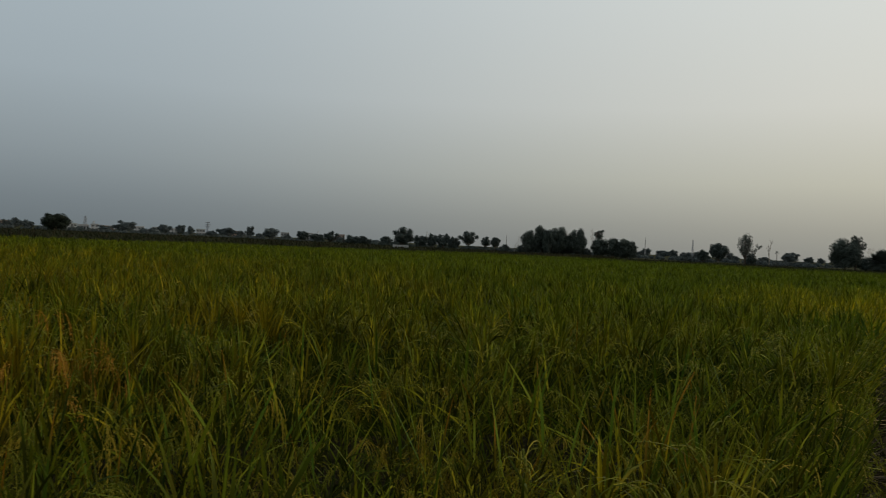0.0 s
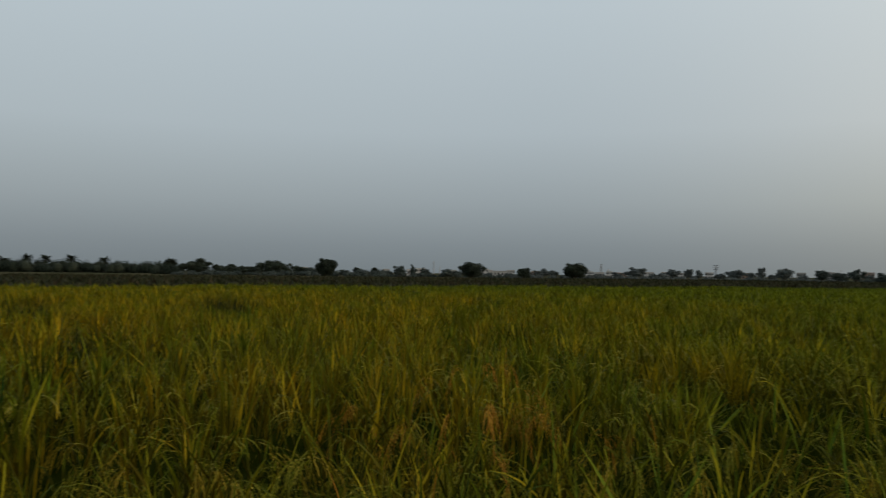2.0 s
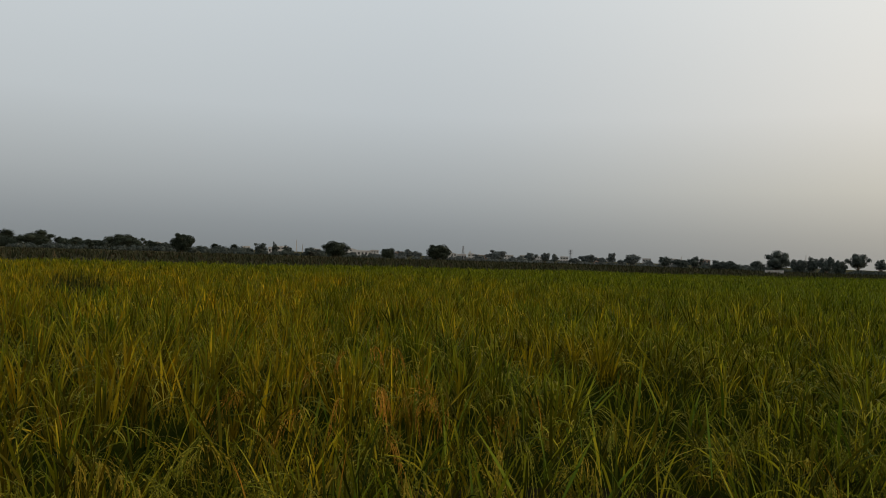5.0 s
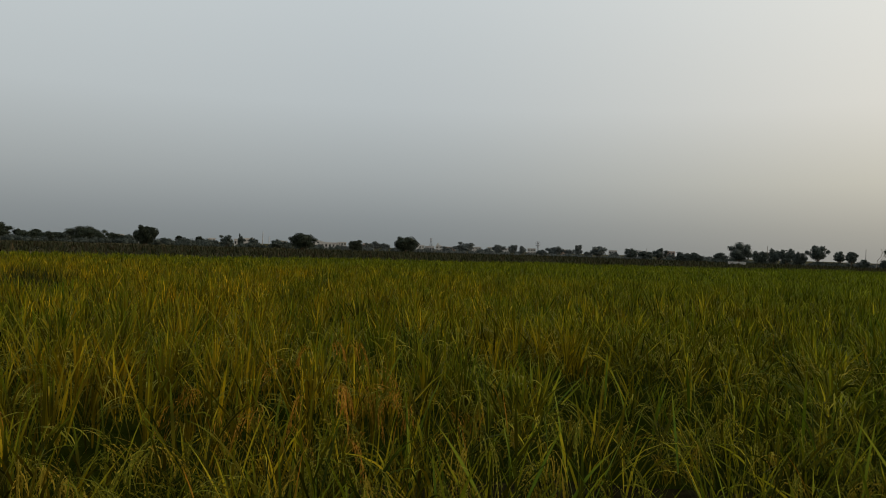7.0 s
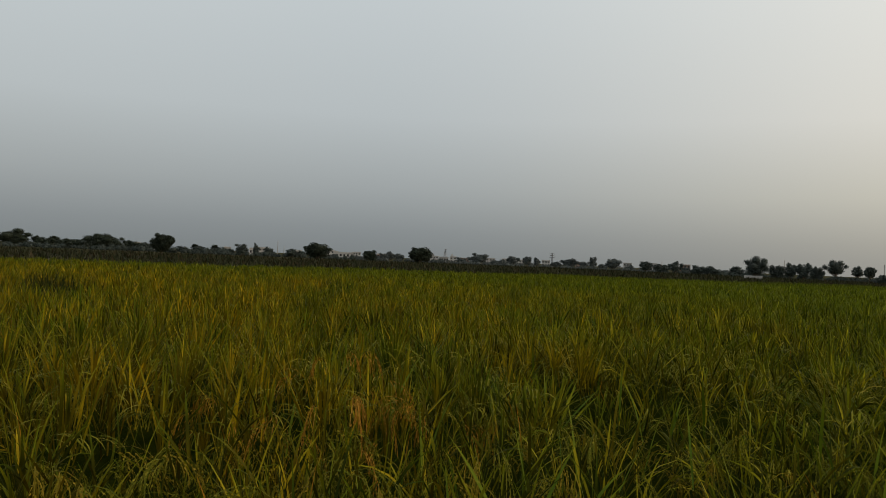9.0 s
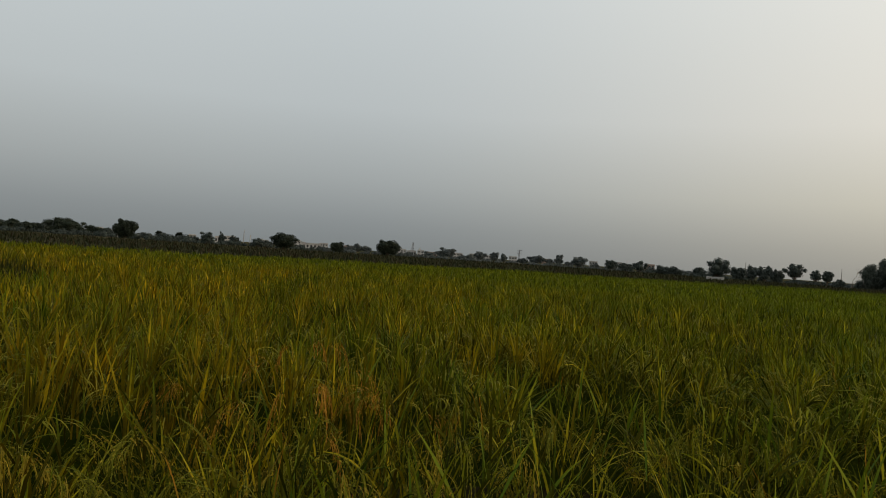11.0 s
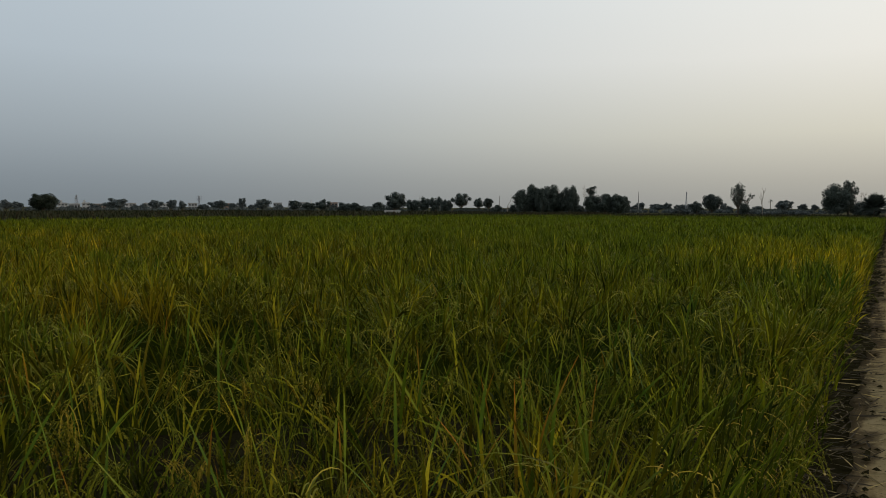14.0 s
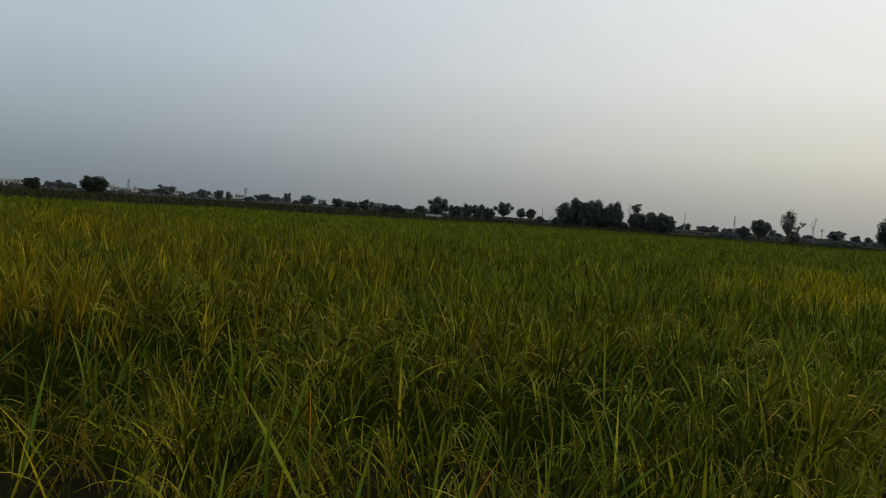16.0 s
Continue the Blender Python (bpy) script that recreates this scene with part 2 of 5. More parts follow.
def track_material():
    """Beaten earth: dusty patches, faint wheel tracks, specks, and damp soil trodden in from both edges."""
    m, nt, bsdf = material("pale_earth")
    colour = ramp(nt, noise_at(nt, 1.1, 6.0, 0.6, (1.0, 0.2, 1)), [(0.28, (0.165, 0.128, 0.062)), (0.5, (0.225, 0.176, 0.09)), (0.74, (0.285, 0.225, 0.122))])
    colour = mix(nt, between(nt, noise_at(nt, 6.0, 5.0, 0.65, (1.0, 0.2, 1)), 0.5, 0.7), colour, mix(nt, 0.6, colour, (0.105, 0.076, 0.036)))
    colour = mix(nt, between(nt, noise_at(nt, 38.0, 3.0, 0.6), 0.58, 0.68), colour, mix(nt, 0.7, colour, (0.05, 0.038, 0.024)))
    colour = mix(nt, between(nt, noise_at(nt, 0.9, 4.0, 0.6, (1.2, 0.3, 1)), 0.45, 0.7), colour, mix(nt, 0.4, colour, (0.33, 0.20, 0.075)))
    # scuffs and hoof marks across the way, and drier pale streaks along it
    colour = mix(nt, between(nt, noise_at(nt, 2.6, 6.0, 0.66, (0.55, 1.7, 1)), 0.57, 0.68), colour, mix(nt, 0.55, colour, (0.085, 0.06, 0.034)))
    colour = mix(nt, between(nt, noise_at(nt, 1.7, 4.0, 0.6, (2.2, 0.12, 1)), 0.52, 0.7), colour, mix(nt, 0.45, colour, (0.38, 0.31, 0.19)))
    at = nt.nodes.new("ShaderNodeNewGeometry")
    xyz = nt.nodes.new("ShaderNodeSeparateXYZ")
    nt.links.new(at.outputs["Position"], xyz.inputs[0])
    from_mid = nt.nodes.new("ShaderNodeMath")
    from_mid.operation = "SUBTRACT"
    nt.links.new(xyz.outputs["X"], from_mid.inputs[0])
    from_mid.inputs[1].default_value = 1.30
    off = nt.nodes.new("ShaderNodeMath")
    off.operation = "ABSOLUTE"
    nt.links.new(from_mid.outputs[0], off.inputs[0])
    edge_near = between(nt, off.outputs[0], 0.8, 1.3)
    total = nt.nodes.new("ShaderNodeMath")
    total.operation = "ADD"
    nt.links.new(edge_near, total.inputs[0])
    nt.links.new(between(nt, noise_at(nt, 3.2, 5.0, 0.62, (0.8, 0.4, 1)), 0.3, 0.75), total.inputs[1])
    colour = mix(nt, between(nt, total.outputs[0], 0.96, 1.22), colour, mix(nt, 0.8, colour, (0.04, 0.028, 0.016)))
    nt.links.new(colour, bsdf.inputs["Base Color"])
    bsdf.inputs["Roughness"].default_value = 0.95
    bsdf.inputs["Specular IOR Level"].default_value = 0.0
    bump(nt, bsdf, noise_at(nt, 14.0, 8.0, 0.7), 0.5, 0.015)
    return m


DUST = track_material()
PALE_EARTH = rough_material("dry_pale_earth", (0.19, 0.15, 0.08), (0.30, 0.24, 0.135), 1.5, stain=(0.13, 0.10, 0.055), stain_scale=0.6, relief=0.6, depth=0.02)
STRAW = leaf_material("straw_litter", [(0.0, (0.02, 0.015, 0.01)), (0.6, (0.06, 0.046, 0.028)), (0.85, (0.30, 0.23, 0.11)), (1.0, (0.42, 0.30, 0.10))], through_light=0.05)
PLASTER = rough_material("weathered_plaster", (0.34, 0.34, 0.33), (0.46, 0.455, 0.44), 1.2, stain=(0.35, 0.32, 0.29), stain_scale=0.5, relief=0.2, depth=0.01)
BRICKWORK = rough_material("brick_dust_wall", (0.22, 0.13, 0.09), (0.34, 0.22, 0.16), 2.0, stain=(0.3, 0.27, 0.24), stain_scale=0.6, relief=0.3)
CONCRETE = rough_material("old_concrete", (0.26, 0.25, 0.23), (0.42, 0.40, 0.37), 3.0, relief=0.3, depth=0.01)
STEEL = rough_material("galvanised_steel", (0.20, 0.21, 0.22), (0.34, 0.35, 0.36), 4.0, rough=0.55, relief=0.1, depth=0.004, gloss=0.5)
DARK_GLASS = rough_material("dark_window", (0.02, 0.022, 0.025), (0.05, 0.052, 0.055), 1.0, rough=0.2, relief=0.05, gloss=0.5)

# ---- building blocks ----
rng = np.random.default_rng(7)


def np_mesh(name, verts, quads, mats, mat_index=None, along=None, smooth=False):
    """A mesh from arrays: verts (n, 3), quads (m, 4)."""
    me = bpy.data.meshes.new(name)
    verts, quads = np.asarray(verts, np.float32), np.asarray(quads, np.int32)
    n, m = len(verts), len(quads)
    me.vertices.add(n)
    me.vertices.foreach_set("co", verts.ravel())
    me.loops.add(m * 4)
    me.loops.foreach_set("vertex_index", quads.ravel())
    me.polygons.add(m)
    me.polygons.foreach_set("loop_start", np.arange(0, m * 4, 4, dtype=np.int32))
    if mat_index is not None:
        me.polygons.foreach_set("material_index", np.asarray(mat_index, np.int32))
    if smooth:
        me.polygons.foreach_set("use_smooth", np.ones(m, bool))
    for mat in mats:
        me.materials.append(mat)
    if along is not None:
        a = me.attributes.new("along", "FLOAT", "POINT")
        a.data.foreach_set("value", np.asarray(along, np.float32))
    me.update(calc_edges=True)
    me.validate()
    return me


def part_np(name, me, parent, label=""):
    ob = new(name, me)
    ob.parent = parent
    return tagged(ob, label)


def part(name, bm, mat, parent, label=""):
    me = bpy.data.meshes.new(name)
    bm.to_mesh(me)
    bm.free()
    me.materials.append(mat)
    return part_np(name, me, parent, label)


def box(bm, x0, x1, y0, y1, z0, z1, bevel=0.0):
    m = Matrix.LocRotScale(((x0 + x1) / 2, (y0 + y1) / 2, (z0 + z1) / 2), None, (x1 - x0, y1 - y0, z1 - z0))
    made = bmesh.ops.create_cube(bm, size=1, matrix=m)["verts"]
    if bevel:
        edges = {e for v in made for e in v.link_edges}
        bmesh.ops.bevel(bm, geom=list(edges), offset=bevel, segments=1, affect="EDGES")
    return bm


class Pile:
    """Gathers quads of several pieces into one mesh."""

    def __init__(self):
        self.v, self.q, self.m, self.a, self.n = [], [], [], [], 0

    def add(self, v, q, mat=0, along=None):
        self.v.append(v)
        self.q.append(q + self.n)
        self.m.append(np.full(len(q), mat))
        self.a.append(np.zeros(len(v)) if along is None else along)
        self.n += len(v)
        return self

    def mesh(self, name, mats, smooth=False):
        return np_mesh(name, np.concatenate(self.v), np.concatenate(self.q), mats, np.concatenate(self.m), np.concatenate(self.a), smooth)


def ribbons(base, turn, tilt, bend, length, width, segs, twist=0.3, power=1.6, point=0.08, belly=0.35, r=rng):
    """Many curved, tapering blades at once. base (n, 3); the rest are n long. tilt, bend: radians from upright."""
    n = len(base)
    s = np.linspace(0, 1, segs + 1)
    mid = (s[:-1] + s[1:]) / 2
    ang = tilt[:, None] + bend[:, None] * mid[None, :] ** power
    step = length[:, None] / segs
    out = np.concatenate([np.zeros((n, 1)), np.cumsum(np.sin(ang) * step, 1)], 1)
    up = np.concatenate([np.zeros((n, 1)), np.cumsum(np.cos(ang) * step, 1)], 1)
    c, k = np.cos(turn)[:, None], np.sin(turn)[:, None]
    mid_line = np.stack([base[:, 0:1] + out * c, base[:, 1:2] + out * k, base[:, 2:3] + up], -1)
    tw = r.normal(0, twist, n)[:, None] + r.normal(0, twist, n)[:, None] * s[None, :]
    profile = np.clip(np.minimum(0.55 + s / belly * 0.45, 1) * (1 - np.clip((s - belly) / (1 - belly), 0, 1) ** 1.7), point, 1)
    half = width[:, None] * 0.5 * profile[None, :]
    ang_v = np.concatenate([ang, ang[:, -1:]], 1)
    side = np.stack([-k * np.cos(tw) + np.sin(tw) * np.cos(ang_v) * c, c * np.cos(tw) + np.sin(tw) * np.cos(ang_v) * k, -np.sin(tw) * np.sin(ang_v)], -1)
    v = np.stack([mid_line - side * half[..., None], mid_line + side * half[..., None]], 2)
    i = np.arange(n)[:, None] * (segs + 1) * 2 + np.arange(segs)[None, :] * 2
    q = np.stack([i, i + 1, i + 3, i + 2], -1).reshape(-1, 4)
    along = np.broadcast_to(s[None, :, None], (n, segs + 1, 2)).reshape(-1)
    return v.reshape(-1, 3), q, along


def tube(points, radii, sides=6):
    """A tapering limb along points."""
    pts, radii = np.asarray(points, float), np.asarray(radii, float)
    d = np.gradient(pts, axis=0)
    d /= np.linalg.norm(d, axis=1)[:, None] + 1e-9
    ref = np.where(np.abs(d[:, 2:3]) > 0.9, np.array([[1.0, 0, 0]]), np.array([[0, 0, 1.0]]))
    a = np.cross(d, ref)
    a /= np.linalg.norm(a, axis=1)[:, None]
    b = np.cross(d, a)
    t = np.linspace(0, 2 * np.pi, sides, endpoint=False)
    v = pts[:, None] + radii[:, None, None] * (np.cos(t)[None, :, None] * a[:, None] + np.sin(t)[None, :, None] * b[:, None])
    i, j = np.meshgrid(np.arange(len(pts) - 1), np.arange(sides), indexing="ij")
    k = (j + 1) % sides
    q = np.stack([i * sides + j, i * sides + k, (i + 1) * sides + k, (i + 1) * sides + j], -1).reshape(-1, 4)
    return v.reshape(-1, 3), q


def leaf_cloud(centres, radii, count, size, r, inner=0.1):
    """Small ragged leaf clumps scattered through the lobes of a crown, thickest near their skins."""
    centres, radii = np.asarray(centres, float), np.asarray(radii, float)
    vol = radii[:, 0] * radii[:, 1] * radii[:, 2]
    which = r.choice(len(centres), count, p=vol ** 0.67 / (vol ** 0.67).sum())
    d = r.normal(size=(count, 3))
    d /= np.linalg.norm(d, axis=1)[:, None]
    rad = r.uniform(inner, 1.0, count) ** 0.33 * (1 + r.normal(0, 0.05, count))
    p = centres[which] + d * rad[:, None] * radii[which]
    u = r.normal(size=(count, 3))
    u /= np.linalg.norm(u, axis=1)[:, None]
    w = np.cross(u, r.normal(size=(count, 3)))
    w /= np.linalg.norm(w, axis=1)[:, None]
    s = size * r.uniform(0.5, 1.3, count)[:, None]
    k = r.uniform(0.5, 1.0, (count, 4))[..., None]
    v = np.stack([p - u * s * k[:, 0], p - w * s * 0.7 * k[:, 1], p + u * s * k[:, 2], p + w * s * 0.7 * k[:, 3]], 1)
    return v.reshape(-1, 3), np.arange(count * 4).reshape(-1, 4)


def leaf_mass(centres, radii, r, share=0.8, around=9, rings=6):
    """The dense inner foliage of each lobe: a lumpy closed skin."""
    out_v, out_q, n = [], [], 0
    t = np.linspace(0, 2 * np.pi, around, endpoint=False)
    f = np.linspace(0.12, np.pi - 0.12, rings)
    ring = np.stack([np.sin(f)[:, None] * np.cos(t), np.sin(f)[:, None] * np.sin(t), np.cos(f)[:, None] + 0 * t], -1).reshape(-1, 3)
    i, j = np.meshgrid(np.arange(rings - 1), np.arange(around), indexing="ij")
    k = (j + 1) % around
    q = np.stack([i * around + j, (i + 1) * around + j, (i + 1) * around + k, i * around + k], -1).reshape(-1, 4)
    for c, rad in zip(centres, radii):
        out_v.append(c + ring * rad * share * r.uniform(0.82, 1.15, (len(ring), 1)))
        out_q.append(q + n)
        n += len(ring)
    return np.concatenate(out_v), np.concatenate(out_q)


def place_at(az, dist):
    """A point of the ground at a bearing (degrees to the left of the road's line) and distance from where the road begins."""
    return -dist * math.sin(radians(az)), dist * math.cos(radians(az))

# ---- land ----
def left_edge(y):
    """The far side of the rice, a little wider up the road."""
    return np.interp(np.asarray(y, float), (-60, -9, 6, 21, 35, 65, 92, 200), (-28, -32.0, -36, -37, -38, -39, -42, -52))


RICE_END = 75.0


def sheet(name, mat, xs, ys, z, label, kind="structure", category=""):
    """A grid of quads with heights z(x, y)."""
    gx, gy = np.meshgrid(xs, ys, indexing="ij")
    gz = z(gx, gy)
    nx, ny = gx.shape
    i, j = np.meshgrid(np.arange(nx - 1), np.arange(ny - 1), indexing="ij")
    k = i * ny + j
    q = np.stack([k, k + ny, k + ny + 1, k + 1], -1).reshape(-1, 4)
    me = np_mesh(name, np.stack([gx, gy, gz], -1).reshape(-1, 3), q, [mat], smooth=True)
    return tagged(new(name, me), label, category, "", kind)


def wave(x, y, seed, *terms):
    """Smooth unevenness from a few sines: terms of (wavelength, height)."""
    r = np.random.default_rng(seed)
    out = np.zeros_like(x)
    for length, high in terms:
        for _ in range(5):
            a, p = r.uniform(0, 2 * np.pi, 2)
            out = out + high * 0.45 * np.sin((x * np.cos(a) + y * np.sin(a)) * 2 * np.pi / (length * r.uniform(0.7, 1.4)) + p)
    return out


far = np.concatenate([-np.geomspace(4000, 60, 22), np.linspace(-50, 50, 21), np.geomspace(60, 4000, 22)])
sheet("ground", LAND, far, far, lambda x, y: -0.24 + 0 * x, "flat farmland of dull green and brown plots")

# wet soil under the rice and along the road
sheet("field_soil", SOIL, np.linspace(-60, 0.2, 90), np.linspace(-32, RICE_END + 3, 110),
      lambda x, y: -0.06 + wave(x, y, 3, (2.2, 0.02), (0.7, 0.008)) + 0.05 * np.clip((x + 0.55) / 0.5, 0, 1), "dark damp soil under the rice")
# track of pale beaten earth
ROAD_L, ROAD_R = 0.09, 2.5


def track_height(x, y):
    u = (x - ROAD_L) / (ROAD_R - ROAD_L)
    crown = 0.03 * (1 - (2 * u - 1) ** 2)
    ruts = -0.018 * (np.exp(-((u - 0.27) / 0.08) ** 2) + np.exp(-((u - 0.75) / 0.08) ** 2))
    fall = -0.09 * (np.clip(-u / 0.02, 0, 1) + np.clip((u - 1) / 0.02, 0, 1))
    return crown + ruts + fall + wave(x, y, 5, (1.6, 0.003), (0.5, 0.002))


ys = np.concatenate([np.arange(-40, -10, 0.8), np.arange(-10, 30, 0.16), np.arange(30, 178, 0.9)])
gx, gy = np.meshgrid(np.concatenate([[ROAD_L - 0.06, ROAD_L], np.linspace(ROAD_L + 0.03, ROAD_R - 0.03, 26), [ROAD_R, ROAD_R + 0.06]]), ys, indexing="ij")
edge = wave(gx * 0, gy, 8, (2.6, 0.03), (1.1, 0.03), (0.45, 0.02), (0.25, 0.014))
gz = track_height(gx, gy)
gx = gx + np.where(gx < 0.5, edge, 0) + np.where(gx > 2.0, np.roll(edge, 37, 1) * 2.2, 0)
nx, ny = gx.shape
i, j = np.meshgrid(np.arange(nx - 1), np.arange(ny - 1), indexing="ij")
k = i * ny + j
road = tagged(new("road", np_mesh("road", np.stack([gx, gy, gz], -1).reshape(-1, 3), np.stack([k, k + ny, k + ny + 1, k + 1], -1).reshape(-1, 4), [DUST], smooth=True)),
              "pale beaten-earth farm track beside the rice", "track", "", "structure")

# earth ridge and ploughed plot beyond the track
sheet("verge", RIDGE, np.linspace(2.42, 3.9, 16), np.concatenate([np.arange(-40, -10, 0.8), np.arange(-10, 30, 0.2), np.arange(30, 91, 0.8)]),
      lambda x, y: -0.03 + 0.13 * np.exp(-((x - 3.35 - wave(x * 0, y, 9, (6, 0.1))) / 0.25) ** 2) + wave(x, y, 10, (0.9, 0.02), (0.25, 0.012)), "low crumbling earth ridge along the track")
sheet("ploughed_plot", PLOUGHED, np.concatenate([np.arange(3.85, 16, 0.16), np.arange(16, 70, 0.9)]), np.concatenate([np.arange(-40, -10, 0.8), np.arange(-10, 24, 0.22), np.arange(24, 91, 0.7)]),
      lambda x, y: -0.05 + 0.035 * np.sin(x * 2 * np.pi / 0.62) + wave(x, y, 11, (0.8, 0.03), (0.3, 0.02)), "dark freshly ploughed bare soil")
sheet("cross_bund", PALE_EARTH, np.linspace(2.1, 8.5, 50), np.linspace(86.0, 99.0, 60),
      lambda x, y: -0.12 + (0.33 - 0.03 * (x - 2.1)) * np.exp(-((y - 91.8 - 0.55 * (x - 2.5) - wave(x, y * 0, 12, (4, 0.2))) / (1.1 - 0.13 * (x - 2.1))) ** 2), "low pale earth bund crossing towards the plot")
# dark strip laid on the track as the shade of a step
sheet("channel", SOIL, np.linspace(0.12, 2.4, 12), np.linspace(96.8, 98.4, 8), lambda x, y: 0.05 + wave(x, y, 14, (0.8, 0.02)), "dark strip for the shade of a step across the track")
sheet("green_plot", LAND, np.linspace(3.2, 90, 60), np.linspace(90.5, 178, 50), lambda x, y: -0.06 + wave(x, y, 13, (6, 0.03)), "plot of short green crop")


# ---- tufts: low plants that nobody could count ----
def tufts(name, xy, high, width, blades, segs, mats, lean, label, category, z0=-0.06, r=None, mat_share=0.0):
    r = r or np.random.default_rng(5)
    n = len(xy) * blades
    base = np.repeat(np.c_[xy, np.full(len(xy), z0)], blades, 0)
    base[:, :2] += r.normal(0, 0.09, (n, 2))
    v, q, a = ribbons(base, r.uniform(0, 2 * np.pi, n), np.abs(r.normal(0, lean, n)), r.normal(0.5, 0.4, n), high * r.uniform(0.55, 1.15, n), width * r.uniform(0.6, 1.3, n), segs, r=r)
    mi = np.repeat((r.random(n) < mat_share).astype(int), segs) if len(mats) > 1 else None
    return tagged(new(name, np_mesh(name, v, q, mats, mi, a)), label, category, "", "stuff")


def scatter(n, x0, x1, y0, y1, r):
    return np.c_[r.uniform(x0, x1, n), r.uniform(y0, y1, n)]


r = np.random.default_rng(21)
p = scatter(6500, -7.0, 0, -60, 150, r)
p[:, 0] += left_edge(p[:, 1]) - 0.4
tufts("weed_strip", p, 0.97, 0.12, 4, 2, [SCRUB_RED, SCRUB_GREEN], 0.6, "tall reddish-brown dry weeds past the rice", "weeds", r=r, mat_share=0.35)
p = scatter(15000, -140, -6, -120, 190, r)
p[:, 0] += left_edge(p[:, 1])
tufts("grey_green_crop", p, 0.92, 0.25, 3, 2, [SCRUB_GREEN, SCRUB_RED], 0.5, "dull grey-green standing crop beyond the weeds", "crop", r=r, mat_share=0.2)
p = scatter(7000, -60, 0, RICE_END + 0.5, 175, r)
tufts("rough_grass", p, 0.6, 0.16, 3, 2, [SCRUB_GREEN, SCRUB_RED], 0.5, "rough dark grass between the rice and the trees", "grass", r=r, mat_share=0.25)
p = scatter(7000, 3.2, 80, 98, 170, r)
tufts("short_crop", p, 0.35, 0.10, 3, 1, [CROP_LEAF], 0.5, "short green crop beyond the ploughed plot", "crop", r=r)

# ---- rice ----
# bare or lodged spots, and clumps of dark blades among the rice: centre, half sizes
GAPS = ((-1.32, 1.50, 0.34, 0.26), (-1.28, 4.55, 0.42, 0.42), (-3.2, 3.6, 0.3, 0.3), (-2.35, 3.0, 0.32, 0.25), (-1.75, 0.45, 0.28, 0.22), (-1.75, 3.75, 0.3, 0.25), (-2.1, 2.0, 0.26, 0.22), (-3.35, 3.95, 0.3, 0.3), (-2.72, 3.3, 0.3, 0.24), (-3.0, 2.6, 0.26, 0.2), (-9.6, 9.4, 0.8, 0.3))
DARK_CLUMPS = ((-14.3, 1.85, 1.7, 0.62), (-13.4, -1.2, 1.2, 0.42), (-7.9, -0.1, 0.7, 0.30), (-9.6, -1.9, 0.8, 0.22), (-12.5, -3.6, 0.9, 0.25))


def hills(spacing, x0, x1, y0, y1, r, keep, thin=0.12):
    """Planting places of rice hills in rough rows, without the bare gaps."""
    gx, gy = np.meshgrid(np.arange(x0, x1, spacing), np.arange(y0, y1, spacing), indexing="ij")
    p = np.c_[gx.ravel(), gy.ravel()] + r.normal(0, spacing * 0.22, (gx.size, 2))
    ok = keep(p[:, 0], p[:, 1]) & (r.random(len(p)) > thin) & (p[:, 0] > left_edge(p[:, 1])) & (p[:, 1] < RICE_END)
    ok &= p[:, 0] < -0.14 - 0.06 * np.clip((7 - p[:, 1]) / 3, 0, 1) + 0.05 * np.sin(p[:, 1] * 1.7) + 0.04 * np.sin(p[:, 1] * 4.1)
    for cx, cy, rx, ry in GAPS + DARK_CLUMPS:
        ok &= ((p[:, 0] - cx) / rx) ** 2 + ((p[:, 1] - cy) / ry) ** 2 > r.uniform(0.6, 1.1, len(p))
    return p[ok]


def stand(p):
    """Height of the stand: a little uneven, as it is by plot and by lodging."""
    z = 1.0 + wave(p[:, 0], p[:, 1], 31, (3.0, 0.03), (9.0, 0.03), (1.0, 0.025))
    for cx, cy, rx, ry in GAPS:
        z = z - 0.4 * np.exp(-((p[:, 0] - cx) / rx / 1.4) ** 2 - ((p[:, 1] - cy) / ry / 1.4) ** 2)
    return z


